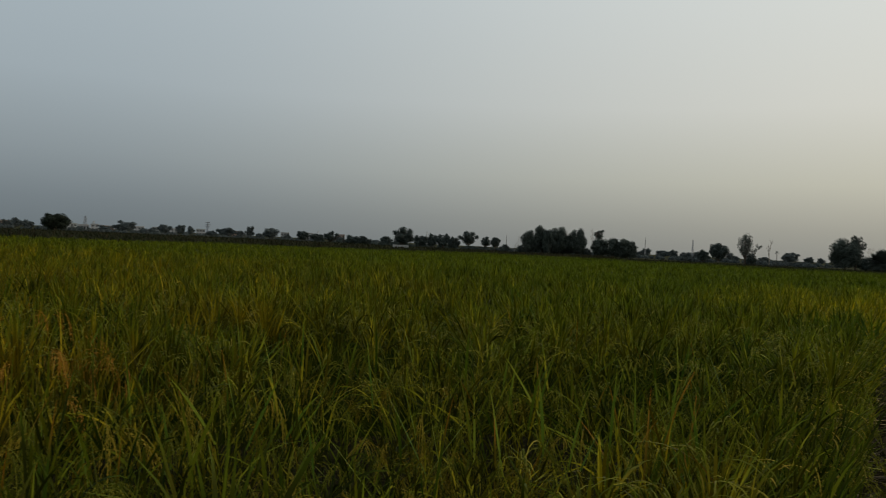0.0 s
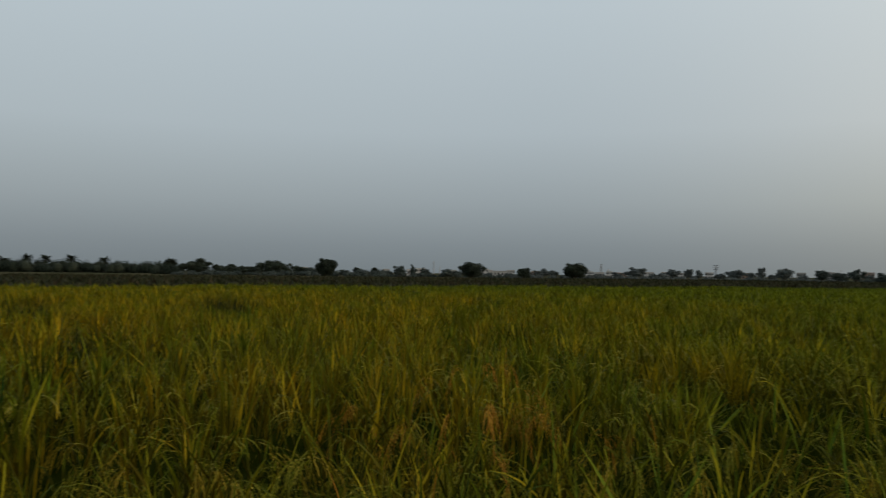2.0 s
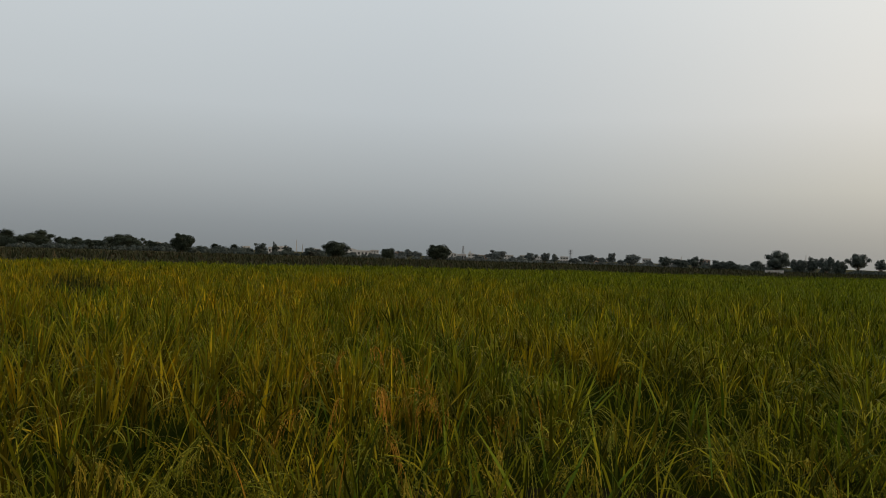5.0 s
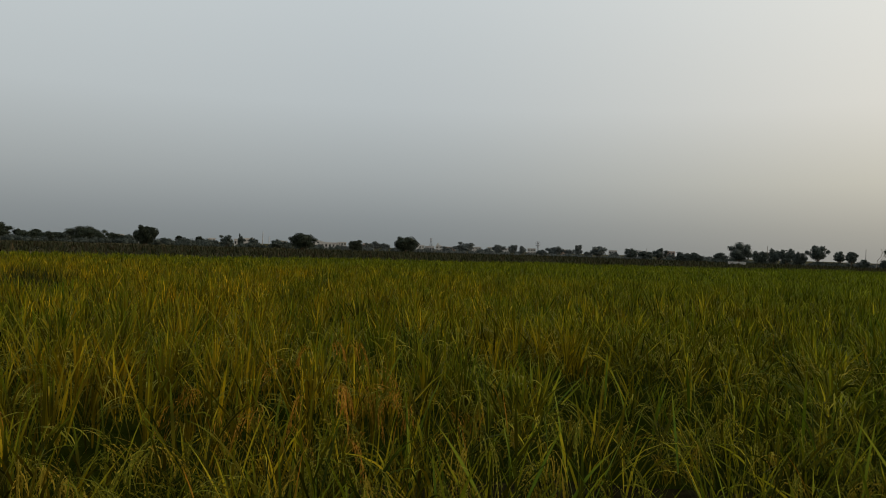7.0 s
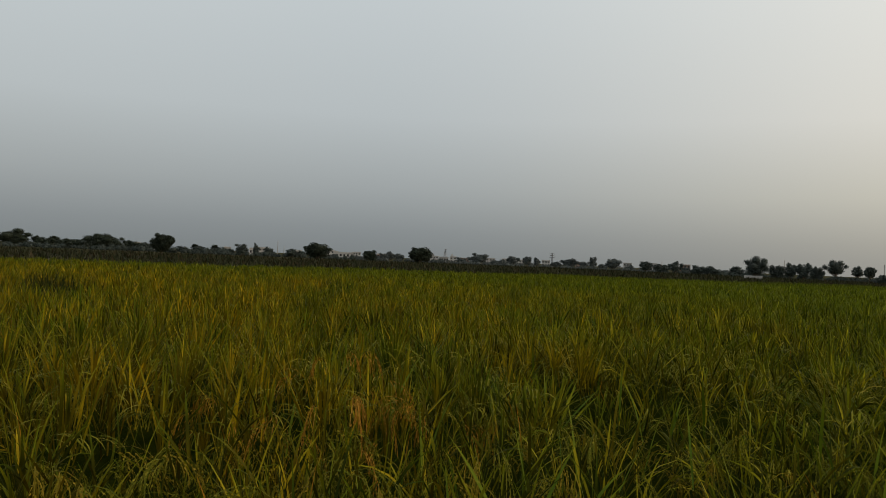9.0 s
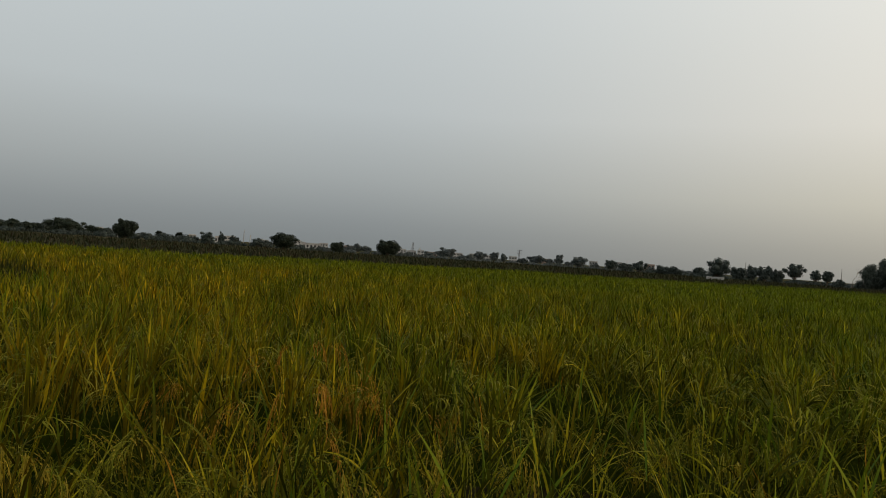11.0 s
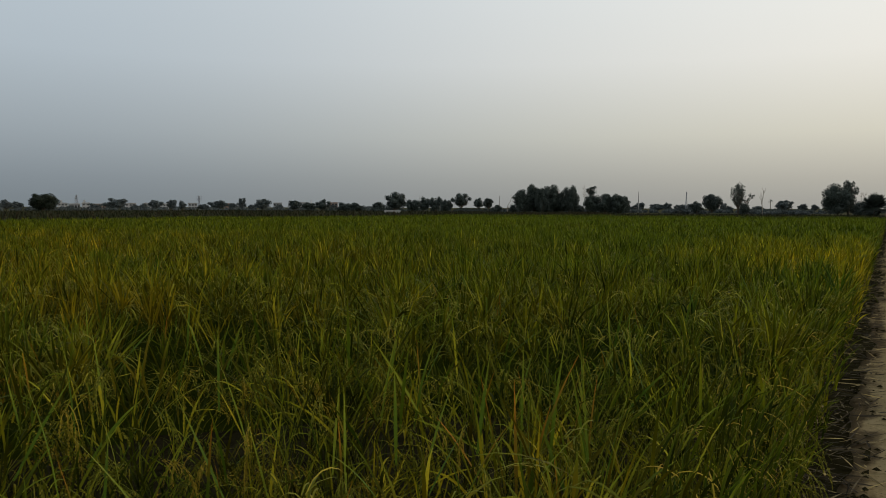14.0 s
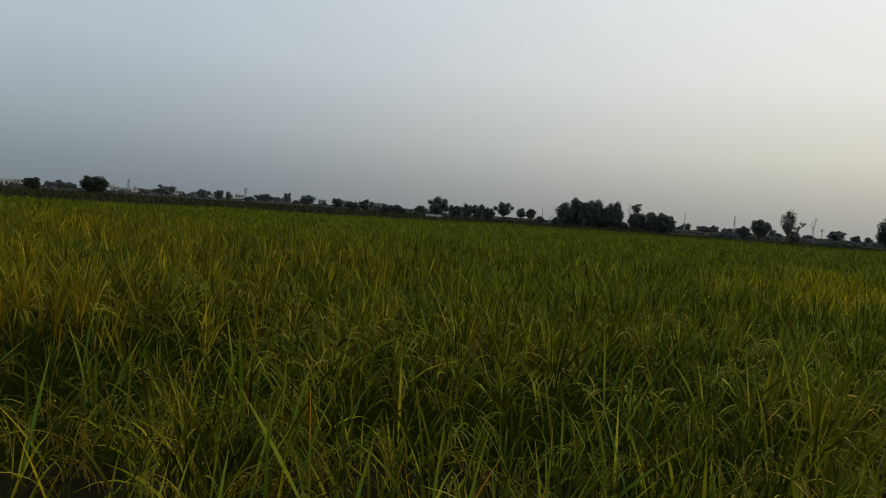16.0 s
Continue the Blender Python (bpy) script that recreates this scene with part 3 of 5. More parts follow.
def crop(pile, p, blades, blade_segs, ears, strands, strand_segs, wide, r, tall=1.0, bent=0.24, low=0.5, spread=0.28, uneven=0.1):
    """Blades springing from each hill p, and drooping ears between them."""
    high = np.repeat(stand(p) * tall * r.uniform(1 - uneven * 1.3, 1 + uneven * 0.8, len(p)), blades)
    n = len(p) * blades
    turn = r.uniform(0, 2 * np.pi, n)
    off = np.abs(r.normal(0, 0.05, n))
    base = np.c_[np.repeat(p, blades, 0) + np.c_[np.cos(turn), np.sin(turn)] * off[:, None], high * r.uniform(low, 0.84, n)]
    lean = np.abs(r.normal(0.14, 0.22, n)) + off * 2.2
    # the stand by the track is more tumbled than the ripe one away from it
    wild = np.interp(np.degrees(np.arctan2(-base[:, 0], base[:, 1])), (0, 34, 58), (1.0, 1.0, 0.0)) * np.interp(np.hypot(base[:, 0], base[:, 1]), (4.5, 7.5), (1.0, 0.15))
    tumbled = bent * (0.45 + 1.25 * wild)
    lean = lean * (1 + 0.8 * wild)
    droop = np.where(r.random(n) < tumbled, r.uniform(0.9, 2.6, n), r.uniform(0.0, 0.6, n))
    v, q, a = ribbons(base, turn + r.normal(0, 0.5, n), lean, droop, (high * 1.04 - base[:, 2]) * (1 - 0.16 * wild) * r.uniform(0.95 - spread, 1.0 + spread, n) / np.cos(np.minimum(lean, 0.9)), wide * r.uniform(0.6, 1.25, n), blade_segs, r=r)
    pile.add(v, q, 0, a)
    n = len(p) * ears
    if n:
        high = np.repeat(stand(p) * tall * r.uniform(0.9, 1.08, len(p)), ears)
        turn = r.uniform(0, 2 * np.pi, n)
        top = np.c_[np.repeat(p, ears, 0) + np.c_[np.cos(turn), np.sin(turn)] * r.uniform(0.03, 0.10, n)[:, None], high * r.uniform(0.76, 0.92, n)]
        m = n * strands
        v, q, a = ribbons(np.repeat(top, strands, 0) + r.normal(0, 0.012, (m, 3)), np.repeat(turn, strands) + r.normal(0, 0.35, m), r.uniform(0.3, 0.8, m), r.uniform(1.7, 2.4, m),
                          r.uniform(0.14, 0.24, m), np.full(m, wide * 0.5) * r.uniform(0.7, 1.2, m), strand_segs, power=0.6, belly=0.6, r=r)
        pile.add(v, q, 1, a)


def reach(x, y):
    """How far from the stretch of track that is walked."""
    return np.hypot(x, y - np.clip(y, -0.3, 1.4))


NEAR_A, NEAR_B = 1.2, 3.55


def in_view(x, y, lo=-8, hi=122):
    a = np.degrees(np.arctan2(-x, y))
    return (a > lo) & (a < hi)


def single(x, y):
    """Where plants stand that can be told apart."""
    return (reach(x, y) >= NEAR_A) & (reach(x, y) < NEAR_B) & in_view(x, y + 0.25, -8, 112)


r = np.random.default_rng(41)
pile = Pile()
crop(pile, hills(0.25, -9, 0, -9, 9, r, lambda x, y: ~single(x, y) & (reach(x, y) < 7) & (in_view(x, y) | (reach(x, y) < 2))), 22, 4, 3, 4, 5, 0.0135, r, uneven=0.14, low=0.58)
crop(pile, hills(0.235, -21, 0, -14, 21, r, lambda x, y: (reach(x, y) >= 7) & (reach(x, y) < 19) & in_view(x, y)), 14, 3, 1, 3, 2, 0.016, r, uneven=0.12, low=0.66, spread=0.22)
crop(pile, hills(0.33, -60, 0, -20, 52, r, lambda x, y: (reach(x, y) >= 19) & (reach(x, y) < 51) & in_view(x, y, -8, 118)), 8, 2, 2, 1, 2, 0.030, r, 0.97, spread=0.14, uneven=0.06, low=0.7)
crop(pile, hills(0.52, -60, 0, 0, RICE_END, r, lambda x, y: reach(x, y) >= 51), 7, 1, 2, 1, 1, 0.05, r, 0.93, spread=0.1, uneven=0.04)
crop(pile, hills(0.27, -12, 0, -12, 2, r, lambda x, y: (reach(x, y) >= 1.9) & (reach(x, y) < 9) & ~in_view(x, y)), 12, 3, 2, 2, 2, 0.018, r)
crop(pile, hills(0.5, -40, 0, -32, 0, r, lambda x, y: (reach(x, y) >= 9) & ~in_view(x, y, -8, 118)), 8, 2, 1, 1, 1, 0.04, r)
# plants of the outer row lean out over the edge of the track
n = 6800
base = np.c_[r.uniform(-0.44, -0.07, n), 0.6 + 60 * r.random(n) ** 1.5, r.uniform(0.02, 0.72, n)]
v, q, a = ribbons(base, r.normal(0, 0.9, n), np.abs(r.normal(0.26, 0.2, n)), r.uniform(0.1, 1.1, n), r.uniform(0.16, 0.34, n), np.full(n, 0.012) + 0.00035 * base[:, 1], 4, r=r)
pile.add(v, q, 0, a)
n = 1500
base = np.c_[r.uniform(-0.42, -0.14, n), 0.6 + 50 * r.random(n) ** 1.7, r.uniform(0.25, 0.8, n)]
v, q, a = ribbons(base, r.normal(0, 0.8, n), r.uniform(0.3, 0.9, n), r.uniform(1.5, 2.3, n), r.uniform(0.12, 0.24, n), np.full(n, 0.005) + 0.0003 * base[:, 1], 6, power=0.6, belly=0.6, r=r)
pile.add(v, q, 2, a)
# single leaves with withered orange tips
n = 130
far_out, turn = 1.9 + 7 * r.random(n) ** 1.3, np.radians(r.uniform(5, 112, n))
base = np.c_[-far_out * np.sin(turn), 0.5 + far_out * np.cos(turn), r.uniform(0.42, 0.62, n)]
base = base[base[:, 0] < -0.3]
n = len(base)
v, q, a = ribbons(base, r.uniform(0, 6.28, n), np.abs(r.normal(0.12, 0.15, n)), r.uniform(0, 0.5, n), r.uniform(0.3, 0.5, n), r.uniform(0.008, 0.014, n), 6, r=r)
pile.add(v, q, 3, a)
# long pale leaves that lean across the stand
n = 420
far_out, turn = 2.2 + 9 * r.random(n) ** 1.2, np.radians(r.uniform(3, 75, n))
base = np.c_[-far_out * np.sin(turn), 0.6 + far_out * np.cos(turn), r.uniform(0.45, 0.7, n)]
base = base[base[:, 0] < -0.55]
n = len(base)
v, q, a = ribbons(base, r.uniform(0, 6.28, n), r.uniform(0.1, 0.8, n), r.uniform(0, 0.6, n), r.uniform(0.3, 0.52, n), r.uniform(0.011, 0.017, n), 6, r=r)
pile.add(v, q, 4, a)
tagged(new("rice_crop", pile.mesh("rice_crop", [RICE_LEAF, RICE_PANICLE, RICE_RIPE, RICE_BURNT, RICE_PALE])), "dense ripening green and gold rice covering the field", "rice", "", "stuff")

# added clumps of dark blades, in place of the rice at its dark spots
r = np.random.default_rng(47)
for cx, cy, rx, ry in DARK_CLUMPS:
    n = int(70 * rx * ry / 0.25)
    t, d = r.uniform(0, 2 * np.pi, n), np.sqrt(r.random(n))
    tufts("weed_clump", np.c_[cx + np.cos(t) * d * rx, cy + np.sin(t) * d * ry], 1.13, 0.024, 7, 3, [DARK_BLADE], 0.3, "clump of dark blades among the rice", "weeds", r=r)


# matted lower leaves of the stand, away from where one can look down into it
# the sheet's dark colour stands in for shade under the blades
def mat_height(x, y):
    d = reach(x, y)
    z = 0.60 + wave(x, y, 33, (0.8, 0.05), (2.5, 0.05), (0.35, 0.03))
    for cx, cy, rx, ry in GAPS + DARK_CLUMPS:
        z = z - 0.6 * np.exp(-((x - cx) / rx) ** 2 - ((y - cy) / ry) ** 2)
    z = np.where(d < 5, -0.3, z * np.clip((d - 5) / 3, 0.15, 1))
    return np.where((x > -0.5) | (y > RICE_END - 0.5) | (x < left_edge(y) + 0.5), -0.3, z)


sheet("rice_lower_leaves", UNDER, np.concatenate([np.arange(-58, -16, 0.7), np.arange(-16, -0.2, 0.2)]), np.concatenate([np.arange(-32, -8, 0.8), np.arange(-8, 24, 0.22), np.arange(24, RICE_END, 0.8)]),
      mat_height, "matted lower leaves of the rice, coloured dark as in shade", "stuff", "rice")


# single plants near the track
def arcs(start, turn, tilt, bend, length, count, power=0.8):
    """Points and directions along hanging arcs, (n, count, 3) each."""
    s = np.linspace(1 / count, 1, count)
    ang = tilt[:, None] + bend[:, None] * s[None, :] ** power
    step = length[:, None] / count
    out, up = np.cumsum(np.sin(ang) * step, 1), np.cumsum(np.cos(ang) * step, 1)
    c, k = np.cos(turn)[:, None], np.sin(turn)[:, None]
    at = np.stack([start[:, 0:1] + out * c, start[:, 1:2] + out * k, start[:, 2:3] + up], -1)
    return at, np.stack([np.sin(ang) * c, np.sin(ang) * k, np.cos(ang)], -1)


def panicle_mesh(start, turn, tilt, long, mat, r):
    """An ear: a bowed axis whose branches hang beside it, strung with pointed grains."""
    m = int(r.integers(7, 10))
    axis, way = arcs(start[None], np.array([turn]), np.array([tilt]), np.array([r.uniform(2.4, 2.9)]), np.array([long]), 10, 0.85)
    level = np.linspace(2, 8, m).astype(int)
    foot = axis[0, level]
    t = turn + r.normal(0, 0.35, m)
    lean = np.arccos(np.clip(way[0, level, 2], -1, 1)) * r.uniform(0.75, 1.0, m)
    size = long * r.uniform(0.26, 0.42, m)
    hang = (t, lean, np.maximum(3.0 - lean, 0.2), size)
    at, d = arcs(foot, *hang, 12, 0.45)
    axis_d = np.broadcast_to(way[0, 3:], (7, 3))
    p = np.concatenate([at.reshape(-1, 3), axis[0, 3:]])
    d = np.concatenate([d.reshape(-1, 3), axis_d]) + r.normal(0, 0.25, (len(p), 3))
    d /= np.linalg.norm(d, axis=1)[:, None]
    w = np.cross(d, r.normal(size=d.shape))
    w /= np.linalg.norm(w, axis=1)[:, None]
    p = p + w * r.normal(0, 0.0025, (len(p), 1))
    z = 0.0062 * r.uniform(0.8, 1.25, len(p))[:, None]
    v = np.stack([p - d * z, p - w * z * 0.5, p + d * z, p + w * z * 0.5], 1).reshape(-1, 3)
    ear = Pile().add(v, np.arange(len(p) * 4).reshape(-1, 4))
    v, q, a = ribbons(foot, *hang, np.full(m, 0.0036), 3, power=0.45, belly=0.7, point=0.5, r=r)
    ear.add(v, q)
    v, q, a = ribbons(start[None], np.array([turn]), np.array([tilt]), np.array([2.65]), np.array([long]), np.array([0.004]), 6, power=0.85, belly=0.8, point=0.5, r=r)
    ear.add(v, q)
    return ear.mesh("panicle", [mat])


def rice_plant(seed, tall=1.0, dry=False, lodged=0.0, ripe=False, leafy=4):
    """One hill of rice: shoots springing from one foot with their leaves, each ear on its shoot."""
    r = np.random.default_rng(seed)
    plant = new("rice_plant")
    plant.empty_display_size = 0.1
    fall = r.uniform(0, 6.28)
    count = int(r.integers(9, 13))
    for k in range(count):
        out = 2.4 * k + r.normal(0, 0.4)
        rim = math.sqrt((k + 0.5) / count)
        foot = np.array([math.cos(out), math.sin(out)]) * 0.05 * rim
        turn = np.array([fall + r.normal(0, 0.7) if lodged > 0.3 else out])
        lean = np.abs(r.normal(0.04 + 0.2 * rim + 0.6 * lodged, 0.06, 1))
        v, q, a = ribbons(np.array([[foot[0], foot[1], -0.05]]), turn, lean, r.uniform(0.0, 0.25, 1) + 0.5 * lodged, tall * r.uniform(0.66, 0.86, 1), np.array([0.007]), 4, point=0.7, belly=0.9, r=r)
        knots = v.reshape(5, 2, 3).mean(1)
        pile = Pile().add(v, q, 1, a)
        # leaves leave the shoot at several heights, the flag leaf standing highest
        level = np.array([2, 3, 4, 4, 1])[:leafy]
        n = len(level)
        flag = level == 4
        at = knots[level] - np.array([0, 0, 1.0]) * np.where(flag, r.uniform(0.03, 0.13, n), 0)[:, None] + r.normal(0, 0.008, (n, 3))
        tilt = np.abs(r.normal(0.28, 0.2, n)) + 0.25 * lodged + lean * 0.5
        droop = np.where(r.random(n) < np.where(flag, 0.25, 0.5), r.uniform(0.7, 2.1, n), r.uniform(0.0, 0.5, n))
        long = np.where(flag, 0.18 + 0.2 * r.random(n), 0.26 + 0.22 * r.random(n))
        if r.random() < 0.12:
            long[-1], droop[-1], tilt[-1] = r.uniform(0.5, 0.68), r.uniform(0.3, 0.9), r.uniform(0.4, 0.9)
        v, q, a = ribbons(at, turn[0] + r.normal(0, 1.1, n), tilt, droop, long, r.uniform(0.008, 0.0145, n), 6, twist=0.45, r=r)
        pile.add(v, q, 0, a)
        shoot = part_np("shoot", pile.mesh("shoot", [RICE_LEAF, RICE_STEM]), plant)
        if r.random() < (0.6 if dry else 0.7 if ripe else 0.5):
            label = "drooping ripe orange-gold panicle" if dry else "drooping golden panicle" if ripe else "drooping yellow-green panicle"
            me = panicle_mesh(knots[4], turn[0] + r.normal(0, 0.5), float(lean[0]) * 0.5 + r.uniform(0.0, 0.2), r.uniform(0.27, 0.36), RICE_DRY if dry else RICE_RIPE if ripe else RICE_PANICLE, r)
            part_np("panicle", me, shoot, label)
    return tagged(plant, "ripe rice plant with orange-gold drooping panicles" if dry else "ripening rice plant with golden drooping panicles" if ripe else "rice plant with long green blades and drooping panicles", "rice plant", "rice plants by the track")


def long_shoot(plant, count, mat, tilt, seed, label=""):
    """A stout shoot whose long straight leaves fan out over the neighbours."""
    r = np.random.default_rng(seed)
    turn = np.arange(count) * 2.4 + r.normal(0, 0.3, count)
    base = np.c_[np.cos(turn) * 0.02, np.sin(turn) * 0.02, r.uniform(0.36, 0.52, count)]
    v, q, a = ribbons(base, turn, r.uniform(*tilt, count), r.uniform(0.0, 0.5, count), r.uniform(0.46, 0.62, count), r.uniform(0.013, 0.018, count), 7, twist=0.5, r=r)
    pile = Pile().add(v, q, 0, a)
    v, q, a = ribbons(np.array([[0, 0, -0.05]]), np.zeros(1), np.array([0.04]), np.array([0.1]), np.array([0.62]), np.array([0.009]), 4, point=0.7, belly=0.9, r=r)
    pile.add(v, q, 1, a)
    return part_np("shoot", pile.mesh("shoot", [mat, RICE_STEM]), plant, label)


r = np.random.default_rng(51)
spots = hills(0.28, -4, 0, -2.2, 5.2, r, single, 0.12)
spots = spots[np.argsort(spots[:, 0])]
DRY_SPOTS = ((-3.59, 1.69, 40, 1.12), (-3.77, 1.93, 160, 1.12), (-3.72, 1.40, 250, 0.94), (-3.45, 2.28, 300, 0.92))
spots = spots[np.min([np.hypot(spots[:, 0] - x, spots[:, 1] - y) for x, y, _, _ in DRY_SPOTS], 0) > 0.3]
kinds = [rice_plant(100 + n, r.uniform(0.86, 1.1), False, (0, 0.15, 0.35, 0.7)[n % 4], leafy=(4, 5)[n % 2]) for n in range(20)]
upright = [rice_plant(160 + n, r.uniform(0.96, 1.14), False, 0.05, leafy=5) for n in range(6)]
ripe_kinds = [rice_plant(200 + n, r.uniform(0.9, 1.1), False, (0.1, 0.3, 0.5)[n % 3], True) for n in range(6)]
dry_plant = rice_plant(300, 1.06, True, 0.1, leafy=2)
sources = kinds + upright + ripe_kinds
# plants that stand out: long leaves fanned over a dark hollow, and two with yellowed leaves
for n, (x, y, seed, mat, tilt, count, what) in enumerate(((-0.90, 3.90, 401, RICE_PALE, (0.25, 1.05), 11, "rice plant with long pale leaves fanned over a hollow"), (-1.12, 3.42, 402, RICE_PALE, (0.7, 1.2), 6, "rice plant with long leaves bent across its neighbours"),
                                                          (-0.86, 2.95, 403, RICE_BURNT, (0.08, 0.5), 5, "rice plant with yellowed orange-tipped leaves"), (-0.62, 3.05, 404, RICE_PALE, (0.05, 0.45), 9, "upright rice plant with bright yellow-green leaves"))):
    odd = rice_plant(seed, 0.9, False, 0.0, leafy=4)
    long_shoot(odd, count, mat, tilt, seed)
    odd.matrix_basis = pose(x, y, 0, 0, 0, 70 * n)
    tagged(odd, what)
    spots = spots[np.hypot(spots[:, 0] - x, spots[:, 1] - y) > 0.2]
placed = set()
for n, (x, y) in enumerate(spots):
    bearing = math.degrees(math.atan2(-x, y - 0.3))
    draw = r.random()
    if draw < (0.30 if bearing > 35 else 0.12) and x < -0.7:
        source = ripe_kinds[n % 6]
    elif draw < np.interp(bearing, (10, 36, 58), (0.2, 0.45, 0.95)):
        source = upright[n % 6]
    else:
        source = kinds[n % 20 if x < -0.8 else n // 2 * 4 % 20]
    m = pose(x, y, 0, 0, 0, r.uniform(0, 360)) @ Matrix.Scale(r.uniform(0.88, 1.08) * np.interp(reach(x, y), (1.2, 2.0, 3.2), (0.74, 0.84, 1.0) if bearing < 68 else (0.86, 0.92, 1.0)), 4)
    if source.name in placed:
        copy_thing(source, m)
    else:
        placed.add(source.name)
        source.matrix_basis = m
for n, source in enumerate(sources):
    if source.name not in placed:
        source.matrix_basis = pose(-0.55 - 0.22 * n, -2.6, 0)
for n, (x, y, turn, size) in enumerate(DRY_SPOTS):
    m = pose(x, y, 0, 0, 0, turn) @ Matrix.Diagonal((size * 0.78, size * 0.78, size, 1))
    if n:
        copy_thing(dry_plant, m)
    else:
        dry_plant.matrix_basis = m

# ---- trees ----
def broad_tree(az, dist, wide, top, mat=None, bare=0.25, lobes=9, seed=0, label="", leaf=0.24, dense=1.0, trunk_mat=None, sink=0.0):
    """A broadleaf tree: bearing and height of its top in degrees as seen from the track, crown width in degrees."""
    r = np.random.default_rng(1000 + seed)
    x, y = place_at(az, dist)
    w = dist * math.tan(radians(wide)) * 1.2
    h = max(1.6 + dist * math.tan(radians(top)), 1.8)
    tree = new("tree")
    tree.matrix_basis = pose(x, y, -0.2, 0, 0, r.uniform(0, 360))
    z0 = h * bare
    crown_h = (h - z0) / 2
    close = dist < 262
    n = int(lobes * (1.7 if close else 1.2))
    a = np.arange(n) * 2.4 + r.uniform(0, 1.2, n)
    if h < 0.42 * w:
        # low scrub: round clumps side by side
        d = np.sqrt((np.arange(n) + 0.5) / n)
        size = h * r.uniform(0.28, 0.56, n)
        c = np.stack([np.cos(a) * d * w * 0.42, np.sin(a) * d * w * 0.42, size * r.uniform(0.5, 0.95, n)], -1)
        rad = np.stack([size * 1.25, size * 1.25, size], -1)
    else:
        # rounded crown: lobes over an egg, uneven in reach and size
        up = 1 - 2 * (np.arange(n) + 0.5) / n
        d = np.sqrt(1 - up ** 2)
        out = r.uniform(0.48, 0.92, n)
        size = r.uniform(0.22, 0.43, n)
        c = np.stack([np.cos(a) * d * out * w * 0.5, np.sin(a) * d * out * w * 0.5, z0 + crown_h * (0.95 + up * out * 0.85)], -1)
        rad = np.stack([size * w * 0.5, size * w * 0.5, size * crown_h], -1)
        c = np.vstack([c, [[0, 0, z0 + crown_h * 0.95], [0, 0, z0 + crown_h * 0.6]]])
        rad = np.vstack([rad, [[w * 0.32, w * 0.32, crown_h * 0.72], [w * 0.38, w * 0.38, crown_h * 0.5]]])
    k = (h - z0) / ((c[:, 2] + rad[:, 2]).max() - z0)
    c[:, 2] = z0 + (c[:, 2] - z0) * k
    rad[:, 2] *= k
    flat = w / 2 / np.sort(np.hypot(c[:, 0], c[:, 1]) + rad[:, 0])[-2:].mean()
    c[:, :2] *= flat
    rad[:, :2] *= flat
    size_leaf = leaf * (0.66 if dense >= 0.6 else 0.74) * (dist / 200) ** 0.7
    count = int(dense * (8200 if close else 2900) * np.clip((w * (h - z0)) / 40, 0.25, 1.6))
    limbs = Pile()
    lean = r.normal(0, 0.05 * h, 2)
    thick = 0.035 * h
    limbs.add(*tube([[0, 0, -0.2], [lean[0] * 0.2, lean[1] * 0.2, z0 * 0.5], [lean[0] * 0.5, lean[1] * 0.5, z0 + crown_h * 0.4], [lean[0], lean[1], z0 + crown_h * 1.4]], [thick, thick * 0.8, thick * 0.6, thick * 0.15], 7))
    for t in range(min(n, 9)):
        s = np.array([lean[0] * 0.3, lean[1] * 0.3, z0 * r.uniform(0.75, 1.1)])
        mid = (s + c[t]) / 2 + np.array([0, 0, -0.05 * h])
        limbs.add(*tube([s, mid, c[t]], [thick * 0.55, thick * 0.35, thick * 0.1], 5))
    part_np("trunk", limbs.mesh("trunk", [trunk_mat or BARK]), tree)
    crown = Pile()
    if dense >= 0.6:
        crown.add(*leaf_mass(c, rad, r, 0.58 if close else 0.66, 10 if close else 8, 7 if close else 6))
    crown.add(*leaf_cloud(c, rad, count if dense >= 0.6 else count * 2, size_leaf, r, 0.3 if dense >= 0.6 else 0.1))
    for v in crown.v:
        v[:, 2] = np.maximum(v[:, 2], 0.1)
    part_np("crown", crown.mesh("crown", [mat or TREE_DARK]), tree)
    return tagged(tree, label or "dark green broadleaf tree standing beyond the field", "tree", "trees beyond the field")


